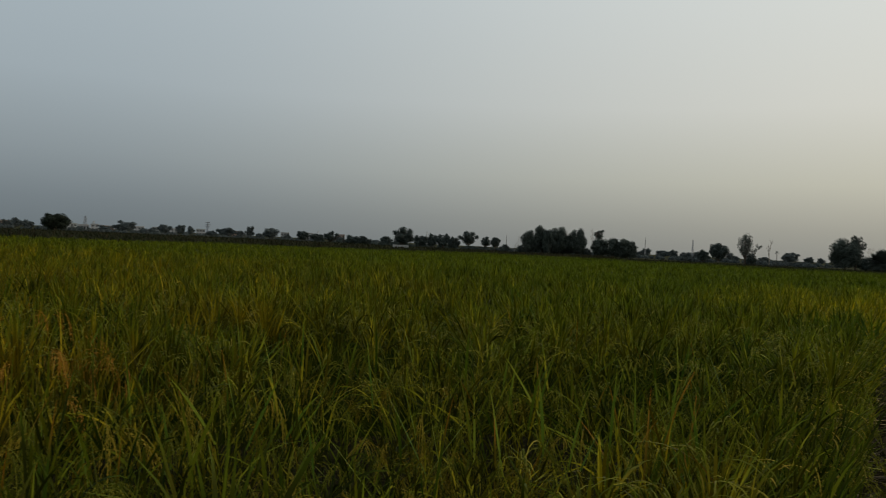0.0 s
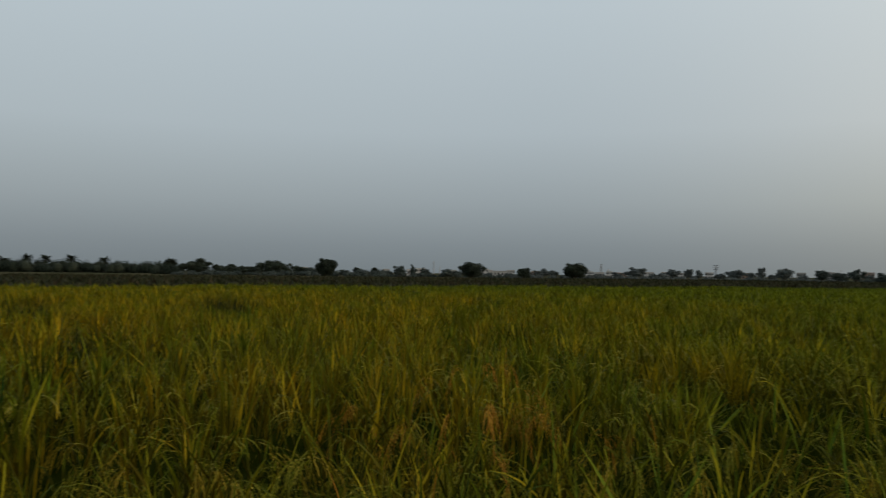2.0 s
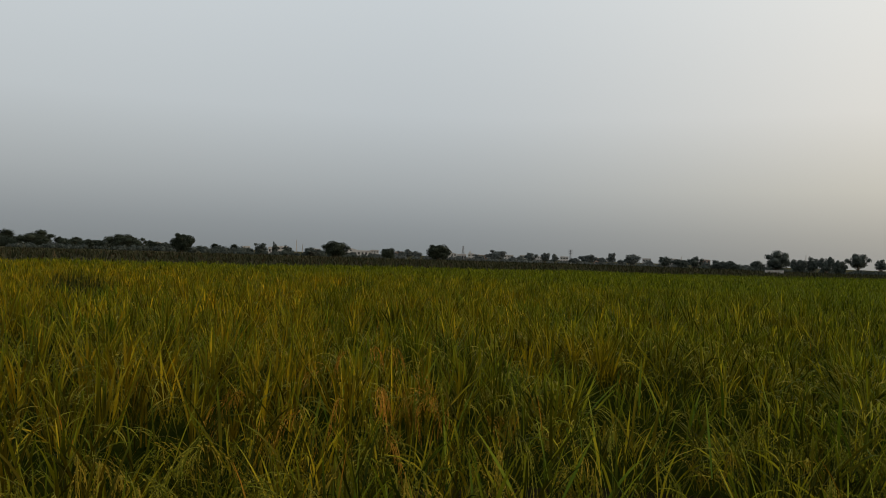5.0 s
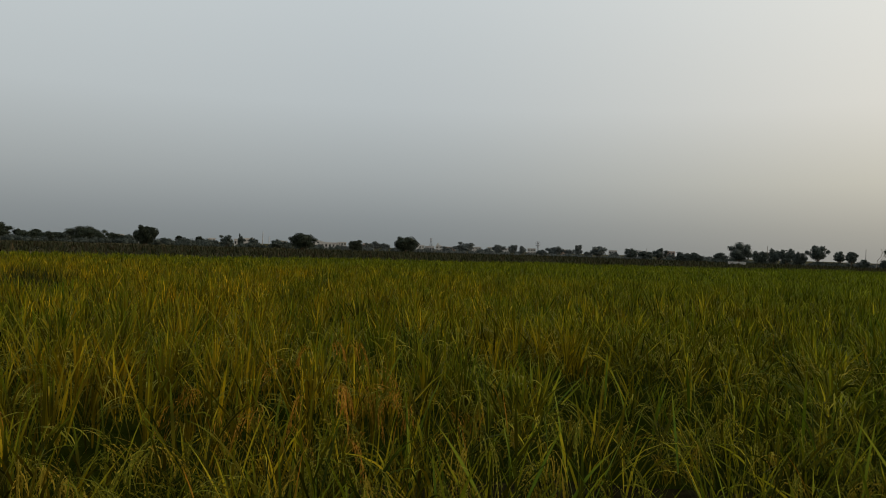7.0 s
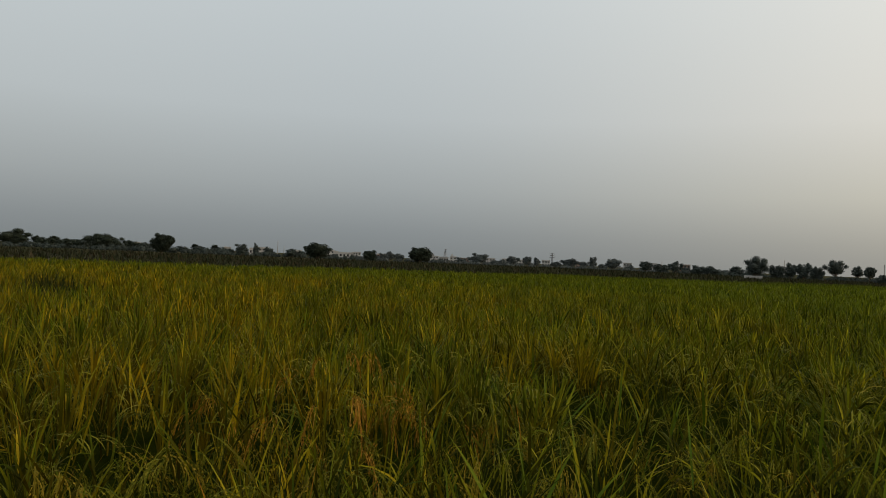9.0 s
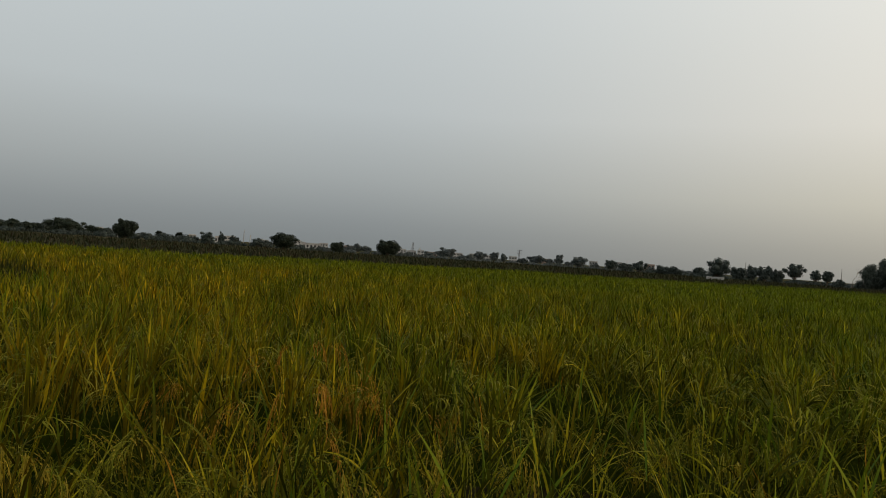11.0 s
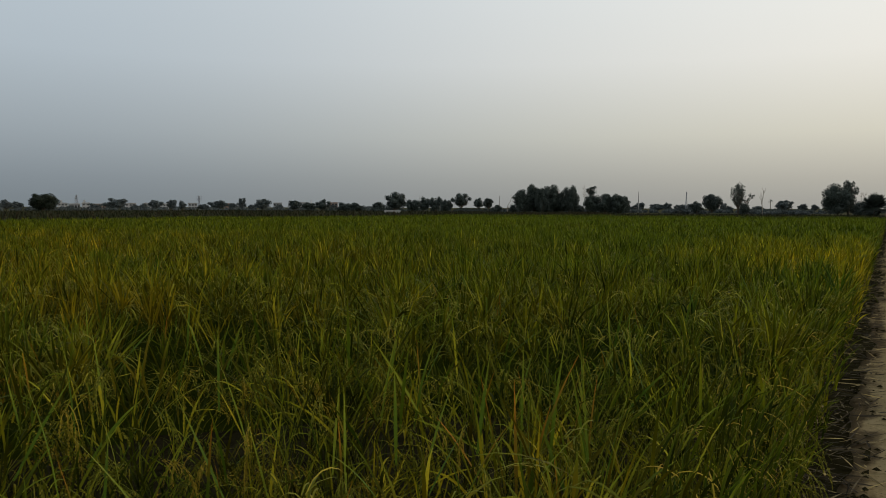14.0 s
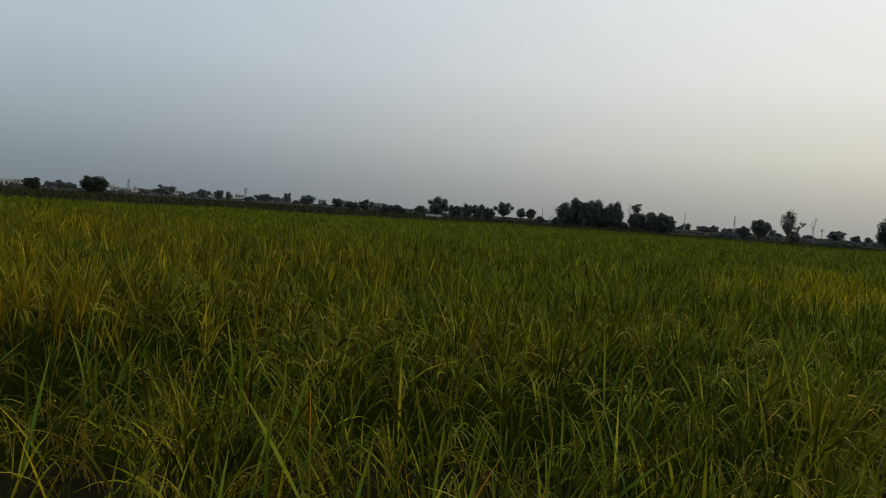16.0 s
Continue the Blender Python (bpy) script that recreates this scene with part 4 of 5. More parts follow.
def palm(az, dist, top, mat=None, seed=0, fronds=26, reach_m=2.4, bushy=False, label="", leaflet=0.11):
    r = np.random.default_rng(4000 + seed)
    x, y = place_at(az, dist)
    h = 1.6 + dist * math.tan(radians(top))
    tree = new("palm_tree")
    tree.matrix_basis = pose(x, y, -0.2, 0, 0, r.uniform(0, 360))
    reach_m = h * 0.54 if bushy else reach_m
    crown = h * 0.42 if bushy else h - reach_m * 0.22
    lean = r.normal(0, 0.04 * h, 2)
    s = np.linspace(0, 1, 7)
    part_np("trunk", Pile().add(*tube(np.c_[lean[0] * s ** 2, lean[1] * s ** 2, -0.2 + s * (crown + 0.2)], 0.17 - 0.05 * s, 7)).mesh("trunk", [BARK]), tree)
    n = fronds
    turn = r.uniform(0, 2 * np.pi, n)
    tilt = r.uniform(0.45, 1.75, n) if not bushy else r.uniform(0.05, 1.85, n)
    bend = r.uniform(0.5, 1.3, n) if not bushy else r.uniform(0.1, 0.8, n)
    length = reach_m * r.uniform(0.8, 1.1, n)
    segs = 9
    t = np.linspace(0, 1, segs + 1)[1:]
    ang = tilt[:, None] + bend[:, None] * t[None, :] ** 1.4
    out, up = np.cumsum(np.sin(ang) * length[:, None] / segs, 1), np.cumsum(np.cos(ang) * length[:, None] / segs, 1)
    c, k = np.cos(turn)[:, None], np.sin(turn)[:, None]
    hub = np.array([lean[0], lean[1], crown])
    rib = np.stack([hub[0] + out * c, hub[1] + out * k, hub[2] + up], -1)
    along = np.stack([np.sin(ang) * c, np.sin(ang) * k, np.cos(ang)], -1)
    side = np.stack([-k + 0 * ang, c + 0 * ang, 0 * ang], -1)
    pile = Pile()
    for f in (-1, 1):
        d = along * 0.65 + side * f * 0.8 + np.array([0, 0, -0.15])
        long = (reach_m * (0.34 if bushy else 0.24) * np.sin(np.pi * (0.12 + 0.8 * t)) + 0.08)[None, :, None]
        w = along * leaflet
        v = np.stack([rib - w, rib + d * long * 0.5 - w * 0.8, rib + d * long, rib + d * long * 0.5 + w * 0.9], 2).reshape(-1, 3)
        pile.add(v, np.arange(len(v)).reshape(-1, 4))
    part_np("fronds", pile.mesh("fronds", [mat or TREE_MID]), tree)
    return tagged(tree, label or "date palm with a feathery crown above the orchard", "palm tree", "palms beyond the field")


def twiggy_tree(az, dist, top, seed, leafy=0, spread=0.5, label="", mat=None):
    """Forked trunk with thin rising branches, bare or thinly leaved."""
    r = np.random.default_rng(6000 + seed)
    x, y = place_at(az, dist)
    h = 1.6 + dist * math.tan(radians(top))
    tree = new("tree")
    tree.matrix_basis = pose(x, y, -0.2, 0, 0, r.uniform(0, 360))
    limbs, tips = Pile(), []

    def grow(at, d, long, thick, depth):
        pts = [at]
        for _ in range(3):
            d = d + r.normal(0, 0.13, 3)
            d = d / np.linalg.norm(d)
            pts.append(pts[-1] + d * long / 3)
        limbs.add(*tube(pts, np.linspace(thick, thick * 0.6, 4), 5))
        if depth == 0:
            tips.append(pts[-1])
            return
        for _ in range(3 if depth < 3 else 2):
            e = d + r.normal(0, spread, 3)
            e[2] = abs(e[2]) * 0.7 + 0.35
            grow(pts[-1 if r.random() < 0.7 else -2], e / np.linalg.norm(e), long * r.uniform(0.55, 0.8), thick * 0.6, depth - 1)

    grow(np.array([0, 0, -0.2]), np.array([0, 0, 1.0]), h * 0.36, 0.016 * h, 4)
    top_z = max(p[2] for p in tips)
    for v in limbs.v:
        v[:, 2] *= h / top_z
    part_np("trunk", limbs.mesh("trunk", [PALE_BARK if not leafy else BARK]), tree)
    if leafy:
        c = np.array(tips) * np.array([1, 1, h / top_z])
        v, q = leaf_cloud(c, np.full((len(c), 3), 0.055 * h), leafy, 0.26, r)
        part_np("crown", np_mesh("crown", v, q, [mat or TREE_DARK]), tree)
    return tagged(tree, label or ("thinly leaved tall tree with airy crown" if leafy else "leafless tree with thin pale branches"), "tree", "trees beyond the field")


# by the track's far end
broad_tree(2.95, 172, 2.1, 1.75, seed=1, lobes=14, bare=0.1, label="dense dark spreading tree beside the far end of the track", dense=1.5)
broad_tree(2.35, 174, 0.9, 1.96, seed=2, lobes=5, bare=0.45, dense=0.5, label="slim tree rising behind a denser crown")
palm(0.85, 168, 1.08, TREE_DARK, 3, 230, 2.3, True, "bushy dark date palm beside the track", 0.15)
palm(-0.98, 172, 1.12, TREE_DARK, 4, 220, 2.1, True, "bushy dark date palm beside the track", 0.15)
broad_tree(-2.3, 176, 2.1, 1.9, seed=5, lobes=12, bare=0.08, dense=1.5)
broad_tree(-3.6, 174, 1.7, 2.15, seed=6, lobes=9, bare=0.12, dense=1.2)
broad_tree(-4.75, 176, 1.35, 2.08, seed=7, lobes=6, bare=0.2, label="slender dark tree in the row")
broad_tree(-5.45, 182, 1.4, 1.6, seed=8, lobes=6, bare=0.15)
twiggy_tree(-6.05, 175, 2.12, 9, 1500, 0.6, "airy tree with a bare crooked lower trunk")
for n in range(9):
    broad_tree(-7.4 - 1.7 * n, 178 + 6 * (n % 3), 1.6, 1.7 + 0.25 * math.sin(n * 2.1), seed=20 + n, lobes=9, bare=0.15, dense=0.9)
broad_tree(1.75, 186, 1.3, 0.55, TREE_MID, seed=30, lobes=7, bare=0.0, label="low scrub bush beside the track")
for az, seed in ((1.0, 330), (-1.15, 331)):
    broad_tree(az, 170, 1.0, 0.22, seed=seed, lobes=7, bare=0.0, label="low dark bush at the foot of a palm")
broad_tree(-0.2, 235, 1.1, 0.35, TREE_HAZED, seed=31, lobes=7, bare=0.0, label="hedge behind the gate posts, haze in its leaf colour")
broad_tree(-1.7, 182, 1.4, 0.3, TREE_MID, seed=32, lobes=7, bare=0.0, label="low scrub bush beside the track")
for n in range(7):
    broad_tree(-2.4 - 0.9 * n, 170, 1.1, 0.05 + 0.12 * math.sin(n * 3.3), TREE_MID, seed=33 + n, lobes=7, bare=0.0, dense=0.7, label="low weedy bush under the trees")

twiggy_tree(1.6, 215, 1.15, 12, 0, 0.45)
# thin trees and far domes
broad_tree(9.15, 205, 0.95, 1.92, seed=40, lobes=9, bare=0.2, dense=0.3, leaf=0.2, label="thinly leaved tall tree with airy crown")
twiggy_tree(8.45, 207, 1.65, 41, 260, 0.45)
twiggy_tree(7.62, 206, 1.5, 42, 0, 0.22)
broad_tree(8.75, 204, 0.75, 0.45, TREE_MID, seed=43, lobes=6, bare=0.0, dense=0.5, label="low bush at the foot of thin trees")
broad_tree(6.25, 520, 1.3, 0.6, TREE_HAZED, seed=44, lobes=9, bare=0.05, label="rounded hazy grey-green tree far off")
broad_tree(5.1, 540, 0.65, 0.35, TREE_HAZED, seed=45, bare=0.05, label="hazy grey-green tree far off")
broad_tree(4.4, 540, 0.5, 0.3, TREE_HAZED, seed=46, bare=0.05, label="hazy grey-green tree far off")
palm(7.13, 420, 0.55, TREE_HAZED, 47, 18, 1.2, False, "single slim palm far off")
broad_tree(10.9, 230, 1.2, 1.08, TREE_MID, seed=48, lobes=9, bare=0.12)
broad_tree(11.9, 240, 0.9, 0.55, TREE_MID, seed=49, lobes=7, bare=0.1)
broad_tree(10.15, 330, 0.5, 0.5, TREE_HAZED, seed=50, bare=0.1)
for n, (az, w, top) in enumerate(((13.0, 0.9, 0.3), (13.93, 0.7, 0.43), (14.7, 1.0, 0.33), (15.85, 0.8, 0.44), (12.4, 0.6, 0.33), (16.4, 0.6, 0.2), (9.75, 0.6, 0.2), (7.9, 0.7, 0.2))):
    broad_tree(az, 430, w, top, TREE_HAZED, seed=60 + n, bare=0.05, label="hazy grey-green tree far off")

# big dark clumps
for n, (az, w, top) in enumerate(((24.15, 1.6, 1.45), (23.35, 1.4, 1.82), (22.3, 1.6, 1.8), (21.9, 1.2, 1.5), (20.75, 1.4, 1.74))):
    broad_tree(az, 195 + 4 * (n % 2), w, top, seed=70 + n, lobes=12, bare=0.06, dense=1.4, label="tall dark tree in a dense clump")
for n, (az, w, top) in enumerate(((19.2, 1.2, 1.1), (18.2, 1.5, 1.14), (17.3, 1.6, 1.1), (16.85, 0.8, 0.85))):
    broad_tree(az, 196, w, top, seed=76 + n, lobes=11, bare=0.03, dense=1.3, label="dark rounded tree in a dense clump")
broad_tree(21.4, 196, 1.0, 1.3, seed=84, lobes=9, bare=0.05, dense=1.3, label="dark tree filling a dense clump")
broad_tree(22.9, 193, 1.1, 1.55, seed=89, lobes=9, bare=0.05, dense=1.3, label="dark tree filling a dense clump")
twiggy_tree(19.2, 198, 1.7, 80, 0, 0.25)
twiggy_tree(18.82, 198, 1.55, 81, 500, 0.3)
twiggy_tree(25.35, 205, 1.1, 82, 0, 0.6, "leafless greyish tree beside a dense clump")
twiggy_tree(21.55, 201, 1.6, 83, 0, 0.3)
for n, az in enumerate((24.9, 26.1, 20.0, 21.5)):
    broad_tree(az, 200, 0.8, 0.3, TREE_MID, seed=85 + n, bare=0.0, lobes=6, dense=0.6, label="low bush by the clump")

# row behind the rice
ROW = ((26.83, 0.72, 0.72, 0.3), (27.55, 0.70, 0.77, 0.3), (28.84, 1.22, 1.1, 0.26), (29.99, 0.8, 0.64, 0.05), (30.70, 0.95, 0.84, 0.06), (31.58, 0.95, 0.82, 0.06), (32.37, 0.95, 0.6, 0.05),
       (33.75, 1.5, 1.2, 0.08), (34.99, 1.12, 0.44, 0.05), (36.6, 1.1, 0.36, 0.05), (37.5, 1.2, 0.40, 0.05), (39.11, 0.95, 0.60, 0.15), (40.10, 1.0, 0.36, 0.1), (41.14, 0.88, 0.53, 0.15))
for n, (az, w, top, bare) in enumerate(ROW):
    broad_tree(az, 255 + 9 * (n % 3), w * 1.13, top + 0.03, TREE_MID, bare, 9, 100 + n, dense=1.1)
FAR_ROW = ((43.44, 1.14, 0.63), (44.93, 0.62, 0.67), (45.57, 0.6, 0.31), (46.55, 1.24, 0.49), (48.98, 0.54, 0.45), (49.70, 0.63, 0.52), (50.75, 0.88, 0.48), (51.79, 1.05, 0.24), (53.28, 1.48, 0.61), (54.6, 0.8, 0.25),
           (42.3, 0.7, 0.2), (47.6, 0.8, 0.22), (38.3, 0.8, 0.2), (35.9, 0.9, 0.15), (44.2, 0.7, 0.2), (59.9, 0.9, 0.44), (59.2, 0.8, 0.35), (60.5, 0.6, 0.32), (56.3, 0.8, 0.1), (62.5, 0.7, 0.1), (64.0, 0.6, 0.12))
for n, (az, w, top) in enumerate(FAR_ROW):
    broad_tree(az, 380 + 12 * (n % 4), w * 1.08, top + 0.02, TREE_HAZED, 0.08, 8, 130 + n, "grey-green tree beyond the fields, haze in its leaf colour", dense=0.9)
broad_tree(57.7, 215, 2.05, 0.92, TREE_BLACK, seed=160, lobes=12, bare=0.16, dense=1.4, label="broad dark tree with uneven crown at the field edge")
broad_tree(61.4, 225, 1.2, 0.54, TREE_BLACK, seed=161, lobes=8, bare=0.12, dense=1.2, label="small dense dark tree at the field edge")
broad_tree(65.3, 215, 2.0, 0.92, TREE_BLACK, seed=162, lobes=12, bare=0.1, dense=1.4, label="broad rounded dark tree at the field edge")
broad_tree(76.1, 230, 1.5, 1.07, TREE_BLACK, seed=163, lobes=12, bare=0.04, dense=1.7, label="tall rounded dark tree at the field edge")
broad_tree(80.1, 300, 2.2, 0.86, TREE_BLACK, seed=164, lobes=12, bare=0.02, dense=1.5, label="low domed dark tree")
broad_tree(79.2, 302, 1.6, 0.64, TREE_BLACK, seed=165, lobes=10, bare=0.02, dense=1.3, label="low domed dark tree")
broad_tree(85.2, 310, 2.4, 0.93, TREE_BLACK, seed=166, lobes=12, bare=0.02, dense=1.5, label="low domed dark tree")
broad_tree(87.4, 320, 1.9, 0.60, TREE_BLACK, seed=167, lobes=10, bare=0.02, dense=1.3, label="low domed dark tree")
broad_tree(83.6, 315, 0.8, 0.34, TREE_BLACK, seed=168, bare=0.02, label="low domed dark tree")
broad_tree(82.3, 318, 1.3, 0.42, TREE_BLACK, seed=169, bare=0.02, label="low domed dark tree")
broad_tree(81.2, 330, 0.9, 0.40, TREE_MID, seed=170, bare=0.02)
MID_BUSH = ((74.74, 1.04, 0.24), (73.60, 0.83, 0.29), (72.25, 1.45, 0.31), (70.67, 1.06, 0.57), (69.69, 0.49, 0.70), (68.76, 0.81, 0.46), (67.07, 1.20, 0.39), (77.2, 0.8, 0.3), (66.4, 0.8, 0.2), (71.5, 0.7, 0.2))
for n, (az, w, top) in enumerate(MID_BUSH):
    broad_tree(az, 300 + 8 * (n % 3), w, top, TREE_MID, 0.06, 8, 180 + n, "dull green tree beyond the crop", dense=0.9)

for n, az in enumerate((86.6, 83.6, 82.9, 81.9, 81.3, 78.0, 77.2)):
    broad_tree(az, 330 + 5 * (n % 2), 1.2, 0.36 + 0.05 * (n % 3), TREE_BLACK, 0.02, 8, 175 + n, "low dark tree in a dense row")
# orchard belt and its palms
r = np.random.default_rng(77)
for n in range(46):
    az = 88.2 + n * 0.92
    broad_tree(az, 390 + 6 * (n % 3), 1.9, 0.62 + 0.12 * r.random() + (0.30 if 103.6 < az < 106.4 else 0), TREE_BLACK, 0.02, 7, 200 + n, "dense dark orchard tree in a long belt", dense=0.8)
PALMS = ((110.0, 0.63), (109.1, 0.53), (108.0, 0.85), (107.4, 0.64), (106.6, 0.88), (106.1, 1.27), (105.3, 1.17), (104.6, 1.18), (105.0, 0.9), (103.9, 0.81), (103.0, 0.82), (102.2, 0.6), (100.0, 0.79), (99.4, 0.72),
         (98.0, 0.74), (97.3, 0.59), (96.0, 0.77), (94.9, 0.70), (93.4, 0.8), (91.3, 0.66), (87.0, 0.92), (80.9, 0.5), (82.9, 0.55), (84.0, 0.5), (73.9, 0.4), (72.6, 0.42))
for n, (az, top) in enumerate(PALMS):
    if az > 88:
        palm(az, 400, top, TREE_BLACK, n, 52, 3.3, leaflet=0.42)
    else:
        palm(az, 400, top, TREE_BLACK, n, 110, bushy=True, label="low bushy date palm among the trees", leaflet=0.3)


# hedges and scrub that close the gaps under the trees
r = np.random.default_rng(88)
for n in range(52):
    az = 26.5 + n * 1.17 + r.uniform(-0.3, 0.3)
    broad_tree(az, r.uniform(250, 330), r.uniform(1.3, 2.0), r.uniform(-0.08, 0.14) - (0.12 if 50 < az < 64 else 0) + (0.1 if az > 66 else 0), TREE_MID if az > 62 or az < 40 else TREE_HAZED, 0.0, 7, 300 + n, "low dull green scrub bush under the trees", dense=0.8)
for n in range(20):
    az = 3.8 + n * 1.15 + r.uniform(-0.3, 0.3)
    broad_tree(az, r.uniform(215, 300), r.uniform(1.3, 1.9), r.uniform(-0.1, 0.1), TREE_HAZED, 0.0, 7, 360 + n, "low dull green scrub bush under the trees", dense=0.8)

# ---- built things far off ----
def pole(az, dist, top, kind="pole", arms=0, seed=0):
    x, y = place_at(az, dist)
    h = 1.6 + dist * math.tan(radians(top))
    ob = new("utility_pole")
    ob.matrix_basis = pose(x, y, -0.24, 0, 0, az + 20)
    wide = 0.15 * dist / 300
    part_np("shaft", Pile().add(*tube([[0, 0, -0.3], [0, 0, h * 0.5], [0, 0, h]], [wide * 1.3, wide, wide * 0.7], 8)).mesh("shaft", [CONCRETE]), ob)
    for n in range(arms):
        bm = bmesh.new()
        z = h - 0.3 - n * 0.9
        box(bm, -0.9, 0.9, -0.07, 0.07, z, z + 0.14, 0.02)
        arm = part("crossarm", bm, STEEL, ob)
        for s in (-0.8, 0.8):
            part_np("insulator", Pile().add(*tube([[s, 0, z + 0.14], [s, 0, z + 0.24], [s, 0, z + 0.4]], [0.05, 0.09, 0.04], 6)).mesh("insulator", [PLASTER]), arm)
    return tagged(ob, "thin concrete utility pole above the trees", "pole", "poles beyond the field")


def lattice_tower(az, dist, top, foot=2.2, arms=3):
    x, y = place_at(az, dist)
    h = 1.6 + dist * math.tan(radians(top))
    ob = new("pylon")
    ob.matrix_basis = pose(x, y, -0.24, 0, 0, az)
    t = 0.07 * dist / 400

    def corner(k, z):
        w = foot / 2 * (1 - 0.82 * z / h)
        return np.array([w * (-1 if k in (0, 3) else 1), w * (-1 if k < 2 else 1), z])

    levels = np.linspace(-0.2, h, 9)
    for k in range(4):
        part_np("leg", Pile().add(*tube([corner(k, z) for z in levels], [t * 1.4] * 9, 4)).mesh("leg", [STEEL]), ob)
    brace = Pile()
    for a, b in zip(levels, levels[1:]):
        for k in range(4):
            brace.add(*tube([corner(k, a), corner((k + 1) % 4, b)], [t, t], 4))
            brace.add(*tube([corner(k, b), corner((k + 1) % 4, b)], [t, t], 4))
    part_np("bracing", brace.mesh("bracing", [STEEL]), ob)
    for n in range(arms):
        z = h * (0.97 - 0.13 * n)
        part_np("crossarm", Pile().add(*tube([[-1.5, 0, z], [0, 0, z + 0.25], [1.5, 0, z]], [t, t * 1.8, t], 4)).add(*tube([[-1.5, 0, z], [1.5, 0, z]], [t, t], 4)).mesh("crossarm", [STEEL]), ob)
    return tagged(ob, "slender steel lattice power pylon in the distance", "pylon", "pylons in the distance")


def house(az, dist, wide, top, mat, deep=6.0, storeys=1, windows=3, label="", rooms=False, turn=0):
    """Flat-roofed village house with parapet, windows and door."""
    x, y = place_at(az, dist)
    w = dist * math.tan(radians(wide))
    h = max(1.6 + dist * math.tan(radians(top + 0.1)), 3.0)
    ob = new("house")
    ob.matrix_basis = pose(x, y, -0.24, 0, 0, az + turn)
    bm = bmesh.new()
    box(bm, -w / 2, w / 2, 0, deep, 0, h - 0.5)
    part("wall", bm, mat, ob)
    bm = bmesh.new()
    box(bm, -w / 2 - 0.25, w / 2 + 0.25, -0.3, deep + 0.25, h - 0.5, h - 0.3, 0.03)
    roof = part("roof", bm, CONCRETE, ob)
    bm = bmesh.new()
    box(bm, -w / 2, w / 2, -0.02, 0.14, h - 0.3, h)
    box(bm, -w / 2, w / 2, deep - 0.14, deep, h - 0.3, h)
    box(bm, -w / 2, -w / 2 + 0.14, 0.14, deep - 0.14, h - 0.3, h)
    box(bm, w / 2 - 0.14, w / 2, 0.14, deep - 0.14, h - 0.3, h)
    part("parapet", bm, mat, roof)
    tall = (h - 0.5) / storeys
    for s in range(storeys):
        for n in range(windows):
            cx = -w / 2 + w * (n + 0.5) / windows
            is_door = s == 0 and n == windows // 2
            z0, z1, half = s * tall + (0.0 if is_door else tall * 0.35), s * tall + tall * 0.78, min(0.55, w / windows * 0.3)
            bm = bmesh.new()
            box(bm, cx - half, cx + half, -0.05, -0.004, z0, z1)
            opening = part("door" if is_door else "window", bm, DARK_GLASS, ob)
            bm = bmesh.new()
            box(bm, cx - half - 0.1, cx + half + 0.1, -0.1, -0.004, z1, z1 + 0.12)
            part("lintel", bm, CONCRETE, opening)
    if rooms:
        bm = bmesh.new()
        box(bm, -w * 0.3, -w * 0.05, deep * 0.4, deep * 0.8, h - 0.3, h + 1.5)
        part("stair_room", bm, mat, roof)
    return tagged(ob, label or "pale flat-roofed village house behind trees", "house", "village houses")


house(63.3, 470, 1.35, 0.16, PLASTER, 8, 1, 5, "long white flat-roofed building behind the fields")
house(64.1, 520, 0.7, 0.22, PLASTER, 7, 2, 3)
house(64.3, 500, 0.5, 0.30, PLASTER, 7, 2, 2)
house(62.4, 540, 0.6, 0.22, PLASTER, 7, 2, 3)
house(60.6, 560, 0.6, 0.16, BRICKWORK, 7, 2, 3, "brick flat-roofed village house")
house(56.6, 520, 0.6, 0.18, PLASTER, 8, 2, 3, rooms=True)
house(55.9, 540, 0.7, 0.13, PLASTER, 8, 1, 4)
house(55.2, 530, 0.5, 0.2, PLASTER, 7, 2, 2, rooms=True)
house(54.4, 560, 0.8, 0.12, BRICKWORK, 8, 1, 4, "brick flat-roofed village house")
house(52.4, 560, 0.7, 0.18, PLASTER, 8, 2, 3)
house(51.3, 570, 0.5, 0.2, PLASTER, 8, 2, 2)
house(50.2, 580, 0.6, 0.16, PLASTER, 8, 2, 3)
house(48.3, 560, 0.6, 0.2, PLASTER, 8, 2, 3)
house(42.4, 540, 0.6, 0.25, PLASTER, 8, 2, 3)
house(45.9, 560, 0.5, 0.18, BRICKWORK, 8, 2, 2, "brick flat-roofed village house")
house(40.6, 560, 0.5, 0.3, PLASTER, 8, 2, 2)
house(38.4, 520, 0.7, 0.3, BRICKWORK, 8, 2, 3, "brick flat-roofed village house")
house(77.75, 400, 0.45, 0.27, PLASTER, 6, 2, 2, "pale two-storey house between dark trees")
house(76.95, 420, 0.75, 0.14, PLASTER, 6, 1, 3)
house(69.15, 400, 0.7, 0.28, PLASTER, 6, 2, 3)
house(69.95, 420, 0.4, 0.2, PLASTER, 6, 1, 2)
house(71.7, 430, 0.5, 0.2, PLASTER, 6, 1, 2)
house(66.7, 430, 0.6, 0.18, PLASTER, 6, 1, 3)


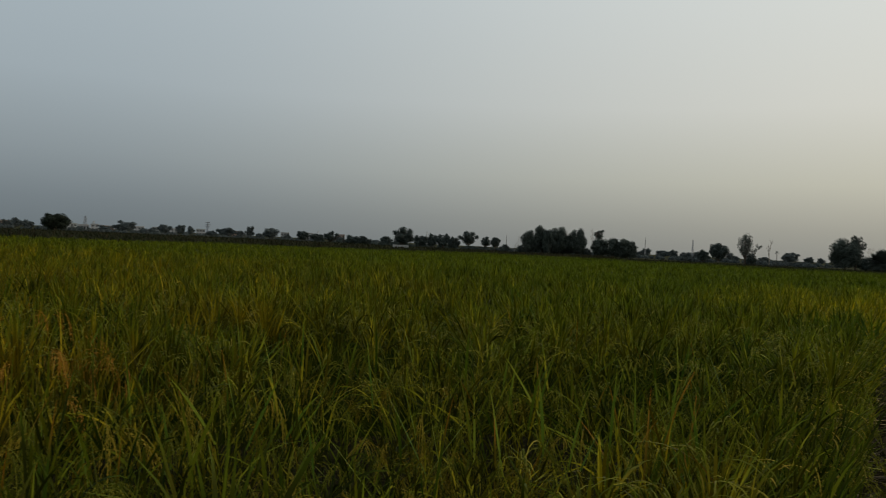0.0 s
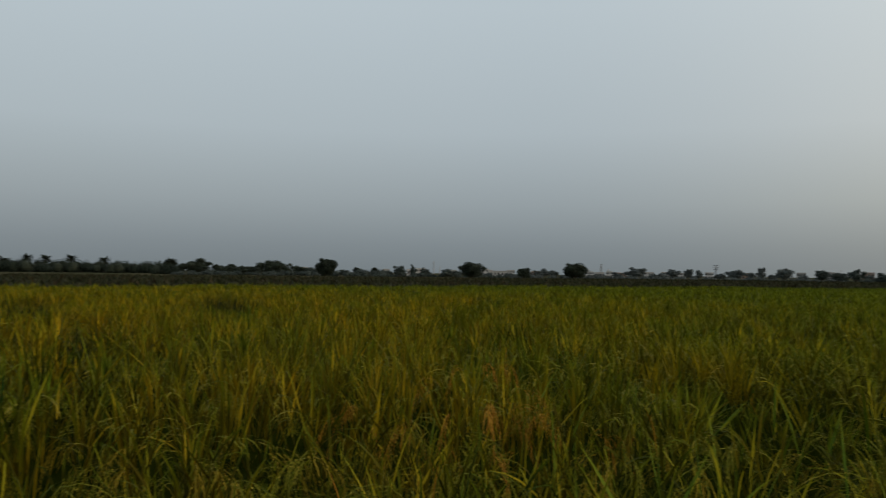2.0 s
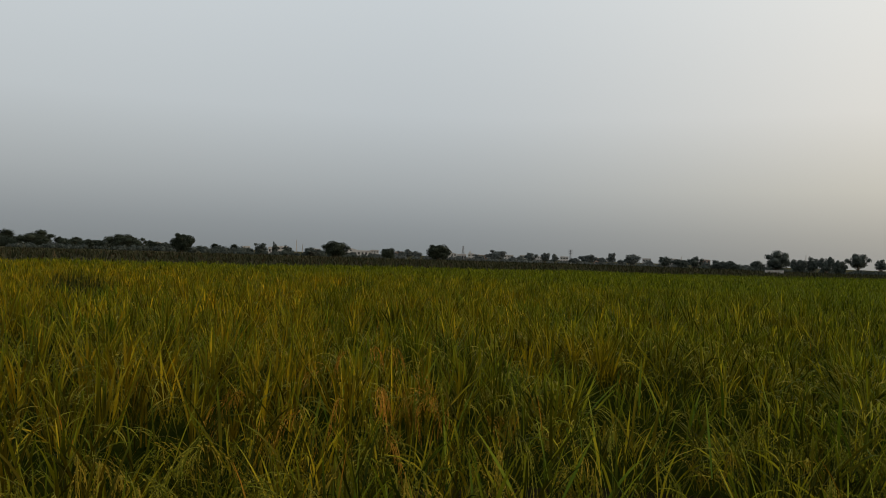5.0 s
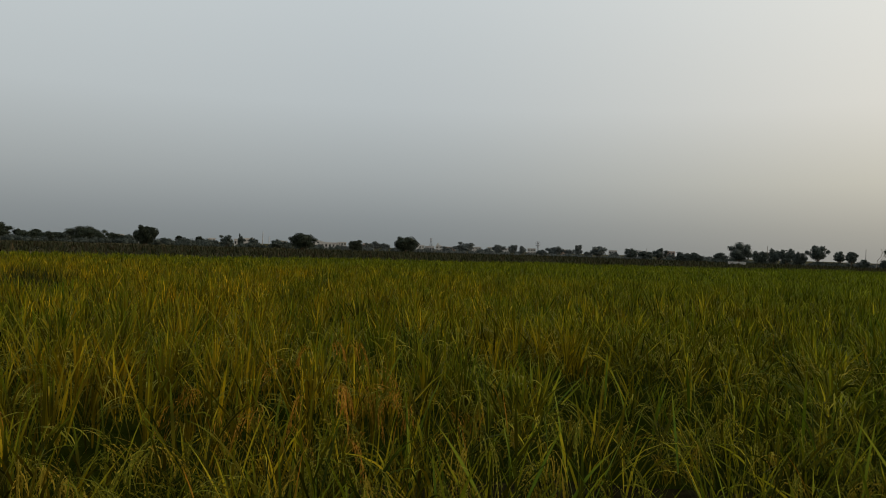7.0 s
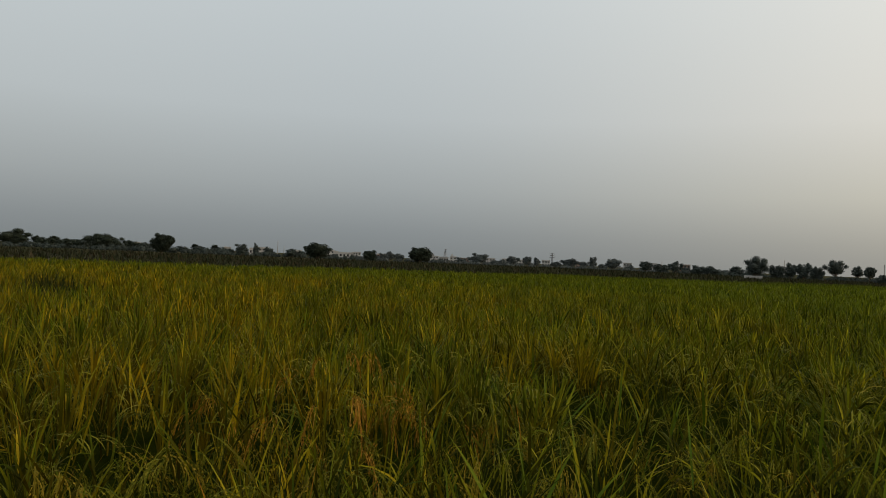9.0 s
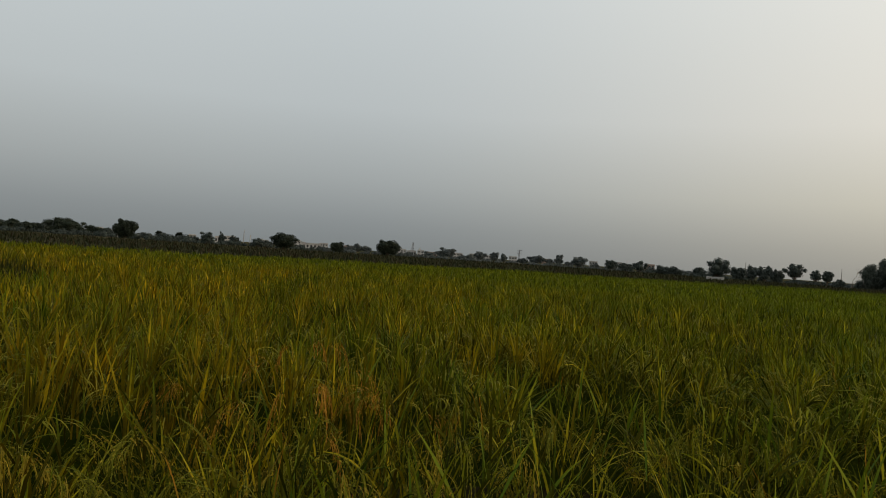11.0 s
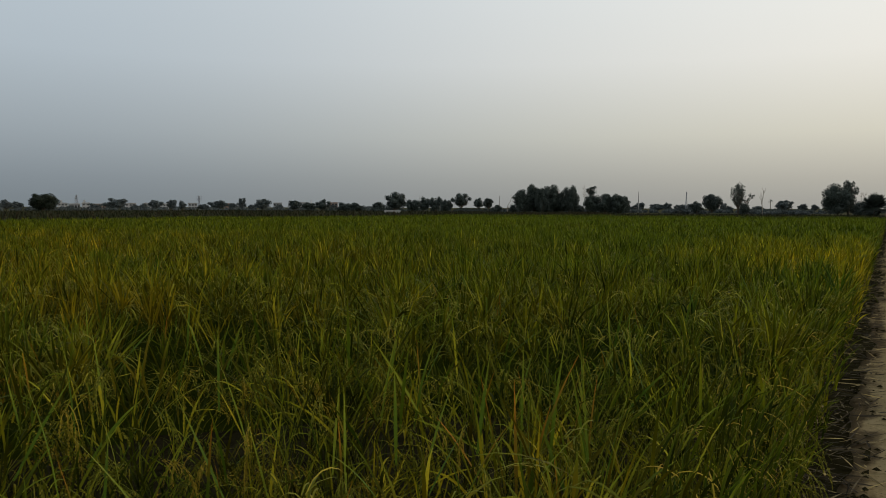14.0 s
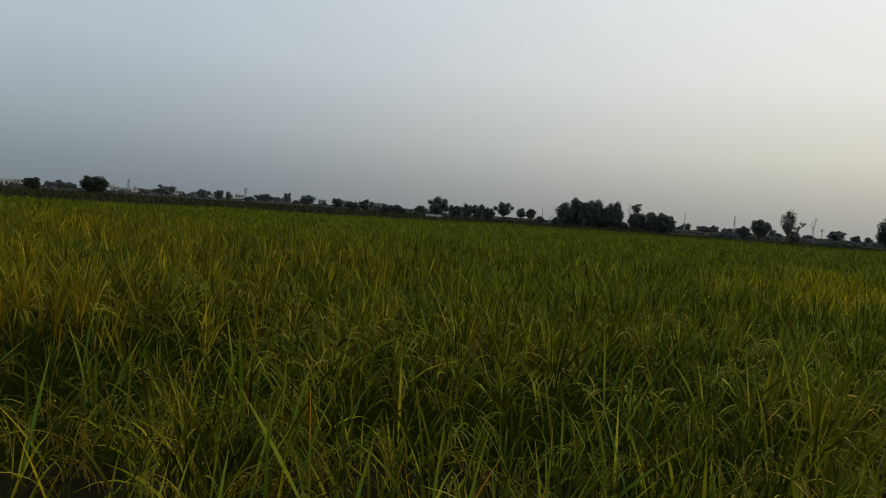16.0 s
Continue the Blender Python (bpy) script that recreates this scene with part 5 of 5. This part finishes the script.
def water_tank(az, dist, long):
    """Low plastered trough with a rim."""
    x, y = place_at(az, dist)
    ob = new("water_trough")
    ob.matrix_basis = pose(x, y, 0, 0, 0, az)
    for x0, x1, y0, y1 in ((-long / 2, long / 2, 0, 0.2), (-long / 2, long / 2, 1.8, 2.0), (-long / 2, -long / 2 + 0.2, 0.2, 1.8), (long / 2 - 0.2, long / 2, 0.2, 1.8)):
        bm = bmesh.new()
        box(bm, x0, x1, y0, y1, -0.3, 0.98, 0.02)
        part("side", bm, CONCRETE, ob)
    return tagged(ob, "low pale concrete water trough in rough grass", "water trough")


water_tank(33.9, 178, 3.7)

pole(68.15, 330, 0.90)
pole(67.7, 360, 0.55)
pole(26.0, 300, 0.93)
pole(15.92, 300, 1.23)
pole(31.95, 400, 0.95)
pole(40.0, 600, 0.55)
lattice_tower(12.64, 420, 1.18, 1.2, 0)
lattice_tower(47.85, 420, 0.82, 1.3, 3)
lattice_tower(55.8, 900, 0.80, 4.5, 3)
pole(101.0, 420, 0.75, arms=1)
pole(88.6, 420, 0.5)


def gate_post(x, y, h):
    post = new("gate_post")
    post.matrix_basis = pose(x, y, -0.05)
    bm = bmesh.new()
    box(bm, -0.15, 0.15, -0.15, 0.15, -0.1, h, 0.02)
    part("shaft", bm, BRICKWORK, post)
    bm = bmesh.new()
    box(bm, -0.2, 0.2, -0.2, 0.2, h, h + 0.14, 0.03)
    part("cap", bm, CONCRETE, post)
    return tagged(post, "dull brick gate post at the track's end", "gate post")


gate_post(-0.45, 160, 0.8)

# ---- litter on the track ----
r = np.random.default_rng(91)
n = 1200
x = np.where(r.random(n) < 0.8, ROAD_L + r.normal(-0.03, 0.13, n), r.uniform(ROAD_L, ROAD_R, n))
x = np.where(r.random(n) < 0.25, ROAD_R + r.normal(-0.05, 0.18, n), x)
y = 1.5 + 44 * r.random(n) ** 1.6
base = np.c_[x, y, 0.028 + 0 * x]
v, q, a = ribbons(base, r.uniform(0, 6.28, n), r.uniform(1.42, 1.56, n), r.normal(0.04, 0.06, n), r.uniform(0.04, 0.26, n), r.uniform(0.006, 0.02, n), 4, twist=0.25, r=r)
tagged(new("straw_litter", np_mesh("straw_litter", v, q, [STRAW], None, a)), "dry rice leaves and straw fallen on the track", "straw", "", "stuff")
n = 150
base = np.c_[ROAD_R + r.normal(-0.22, 0.24, n), 3.0 + 24 * r.random(n) ** 1.5, np.full(n, 0.032)]
v, q, a = ribbons(base, np.where(r.random(n) < 0.5, 0, np.pi) + r.normal(0, 0.25, n), r.uniform(1.45, 1.56, n), r.normal(0.03, 0.04, n), r.uniform(0.12, 0.5, n), r.uniform(0.02, 0.05, n), 4, twist=0.2, r=r)
tagged(new("dead_leaves", np_mesh("dead_leaves", v, q, [SCRUB_RED], None, a)), "dark withered leaves lying over the track's edge", "dead leaves", "", "stuff")
n = 2200
base = np.c_[r.uniform(-0.5, 0.2, n), 1.0 + 30 * r.random(n) ** 1.6, np.full(n, 0.01)]
v, q, a = ribbons(base, r.uniform(0, 6.28, n), r.uniform(1.35, 1.56, n), r.normal(0.1, 0.1, n), r.uniform(0.08, 0.4, n), r.uniform(0.006, 0.014, n), 4, twist=0.4, r=r)
tagged(new("fallen_leaves", np_mesh("fallen_leaves", v, q, [STRAW], None, a)), "fallen dry leaves at the foot of the rice", "straw", "", "stuff")
n = 1500
x = np.where(r.random(n) < 0.55, ROAD_L + r.normal(0.0, 0.1, n), np.where(r.random(n) < 0.6, ROAD_R + r.normal(0.02, 0.16, n), r.uniform(ROAD_L, ROAD_R, n)))
p = np.c_[x, 1.2 + 45 * r.random(n) ** 1.6, np.where((x > ROAD_L) & (x < ROAD_R), 0.02, -0.02)]
d = r.normal(size=(n, 6, 3))
u = np.array([[1, 0, 0], [0, 1, 0], [-1, 0, 0], [0, -1, 0], [0, 0, 0.7], [0, 0, -0.4]])
v = p[:, None] + u[None] * (0.004 + 0.026 * r.random(n) ** 3)[:, None, None] * r.uniform(0.7, 1.3, (n, 6, 1))
f = np.array([[0, 1, 4, 4], [1, 2, 4, 4], [2, 3, 4, 4], [3, 0, 4, 4]])
me = bpy.data.meshes.new("pebbles")
me.from_pydata(v.reshape(-1, 3).tolist(), [], [[k * 6 + t for t in tri[:3]] for k in range(n) for tri in f.tolist()])
me.materials.append(SOIL)
tagged(new("soil_crumbs", me), "small dark soil crumbs strewn over the track", "soil crumbs", "", "stuff")

# clods turned up on the ridge and the ploughed plot
n = 5200
p = np.c_[2.62 + 12 * r.random(n) ** 1.4, -6 + 46 * r.random(n) ** 1.2, np.full(n, -0.01)]
p[:, 2] += 0.1 * np.exp(-((p[:, 0] - 3.35) / 0.25) ** 2)
v = p[:, None] + u[None] * (0.012 + 0.06 * r.random(n) ** 2.5)[:, None, None] * r.uniform(0.6, 1.35, (n, 6, 1))
q = np.array([[0, 1, 4, 4], [1, 2, 4, 4], [2, 3, 4, 4], [3, 0, 4, 4], [1, 0, 5, 5], [2, 1, 5, 5], [3, 2, 5, 5], [0, 3, 5, 5]])
me = bpy.data.meshes.new("soil_clods")
me.from_pydata(v.reshape(-1, 3).tolist(), [], [[k * 6 + t for t in tri[:3]] for k in range(n) for tri in q.tolist()])
me.materials.append(PLOUGHED)
tagged(new("soil_clods", me), "rough dark clods on the ploughed soil", "soil clods", "", "stuff")
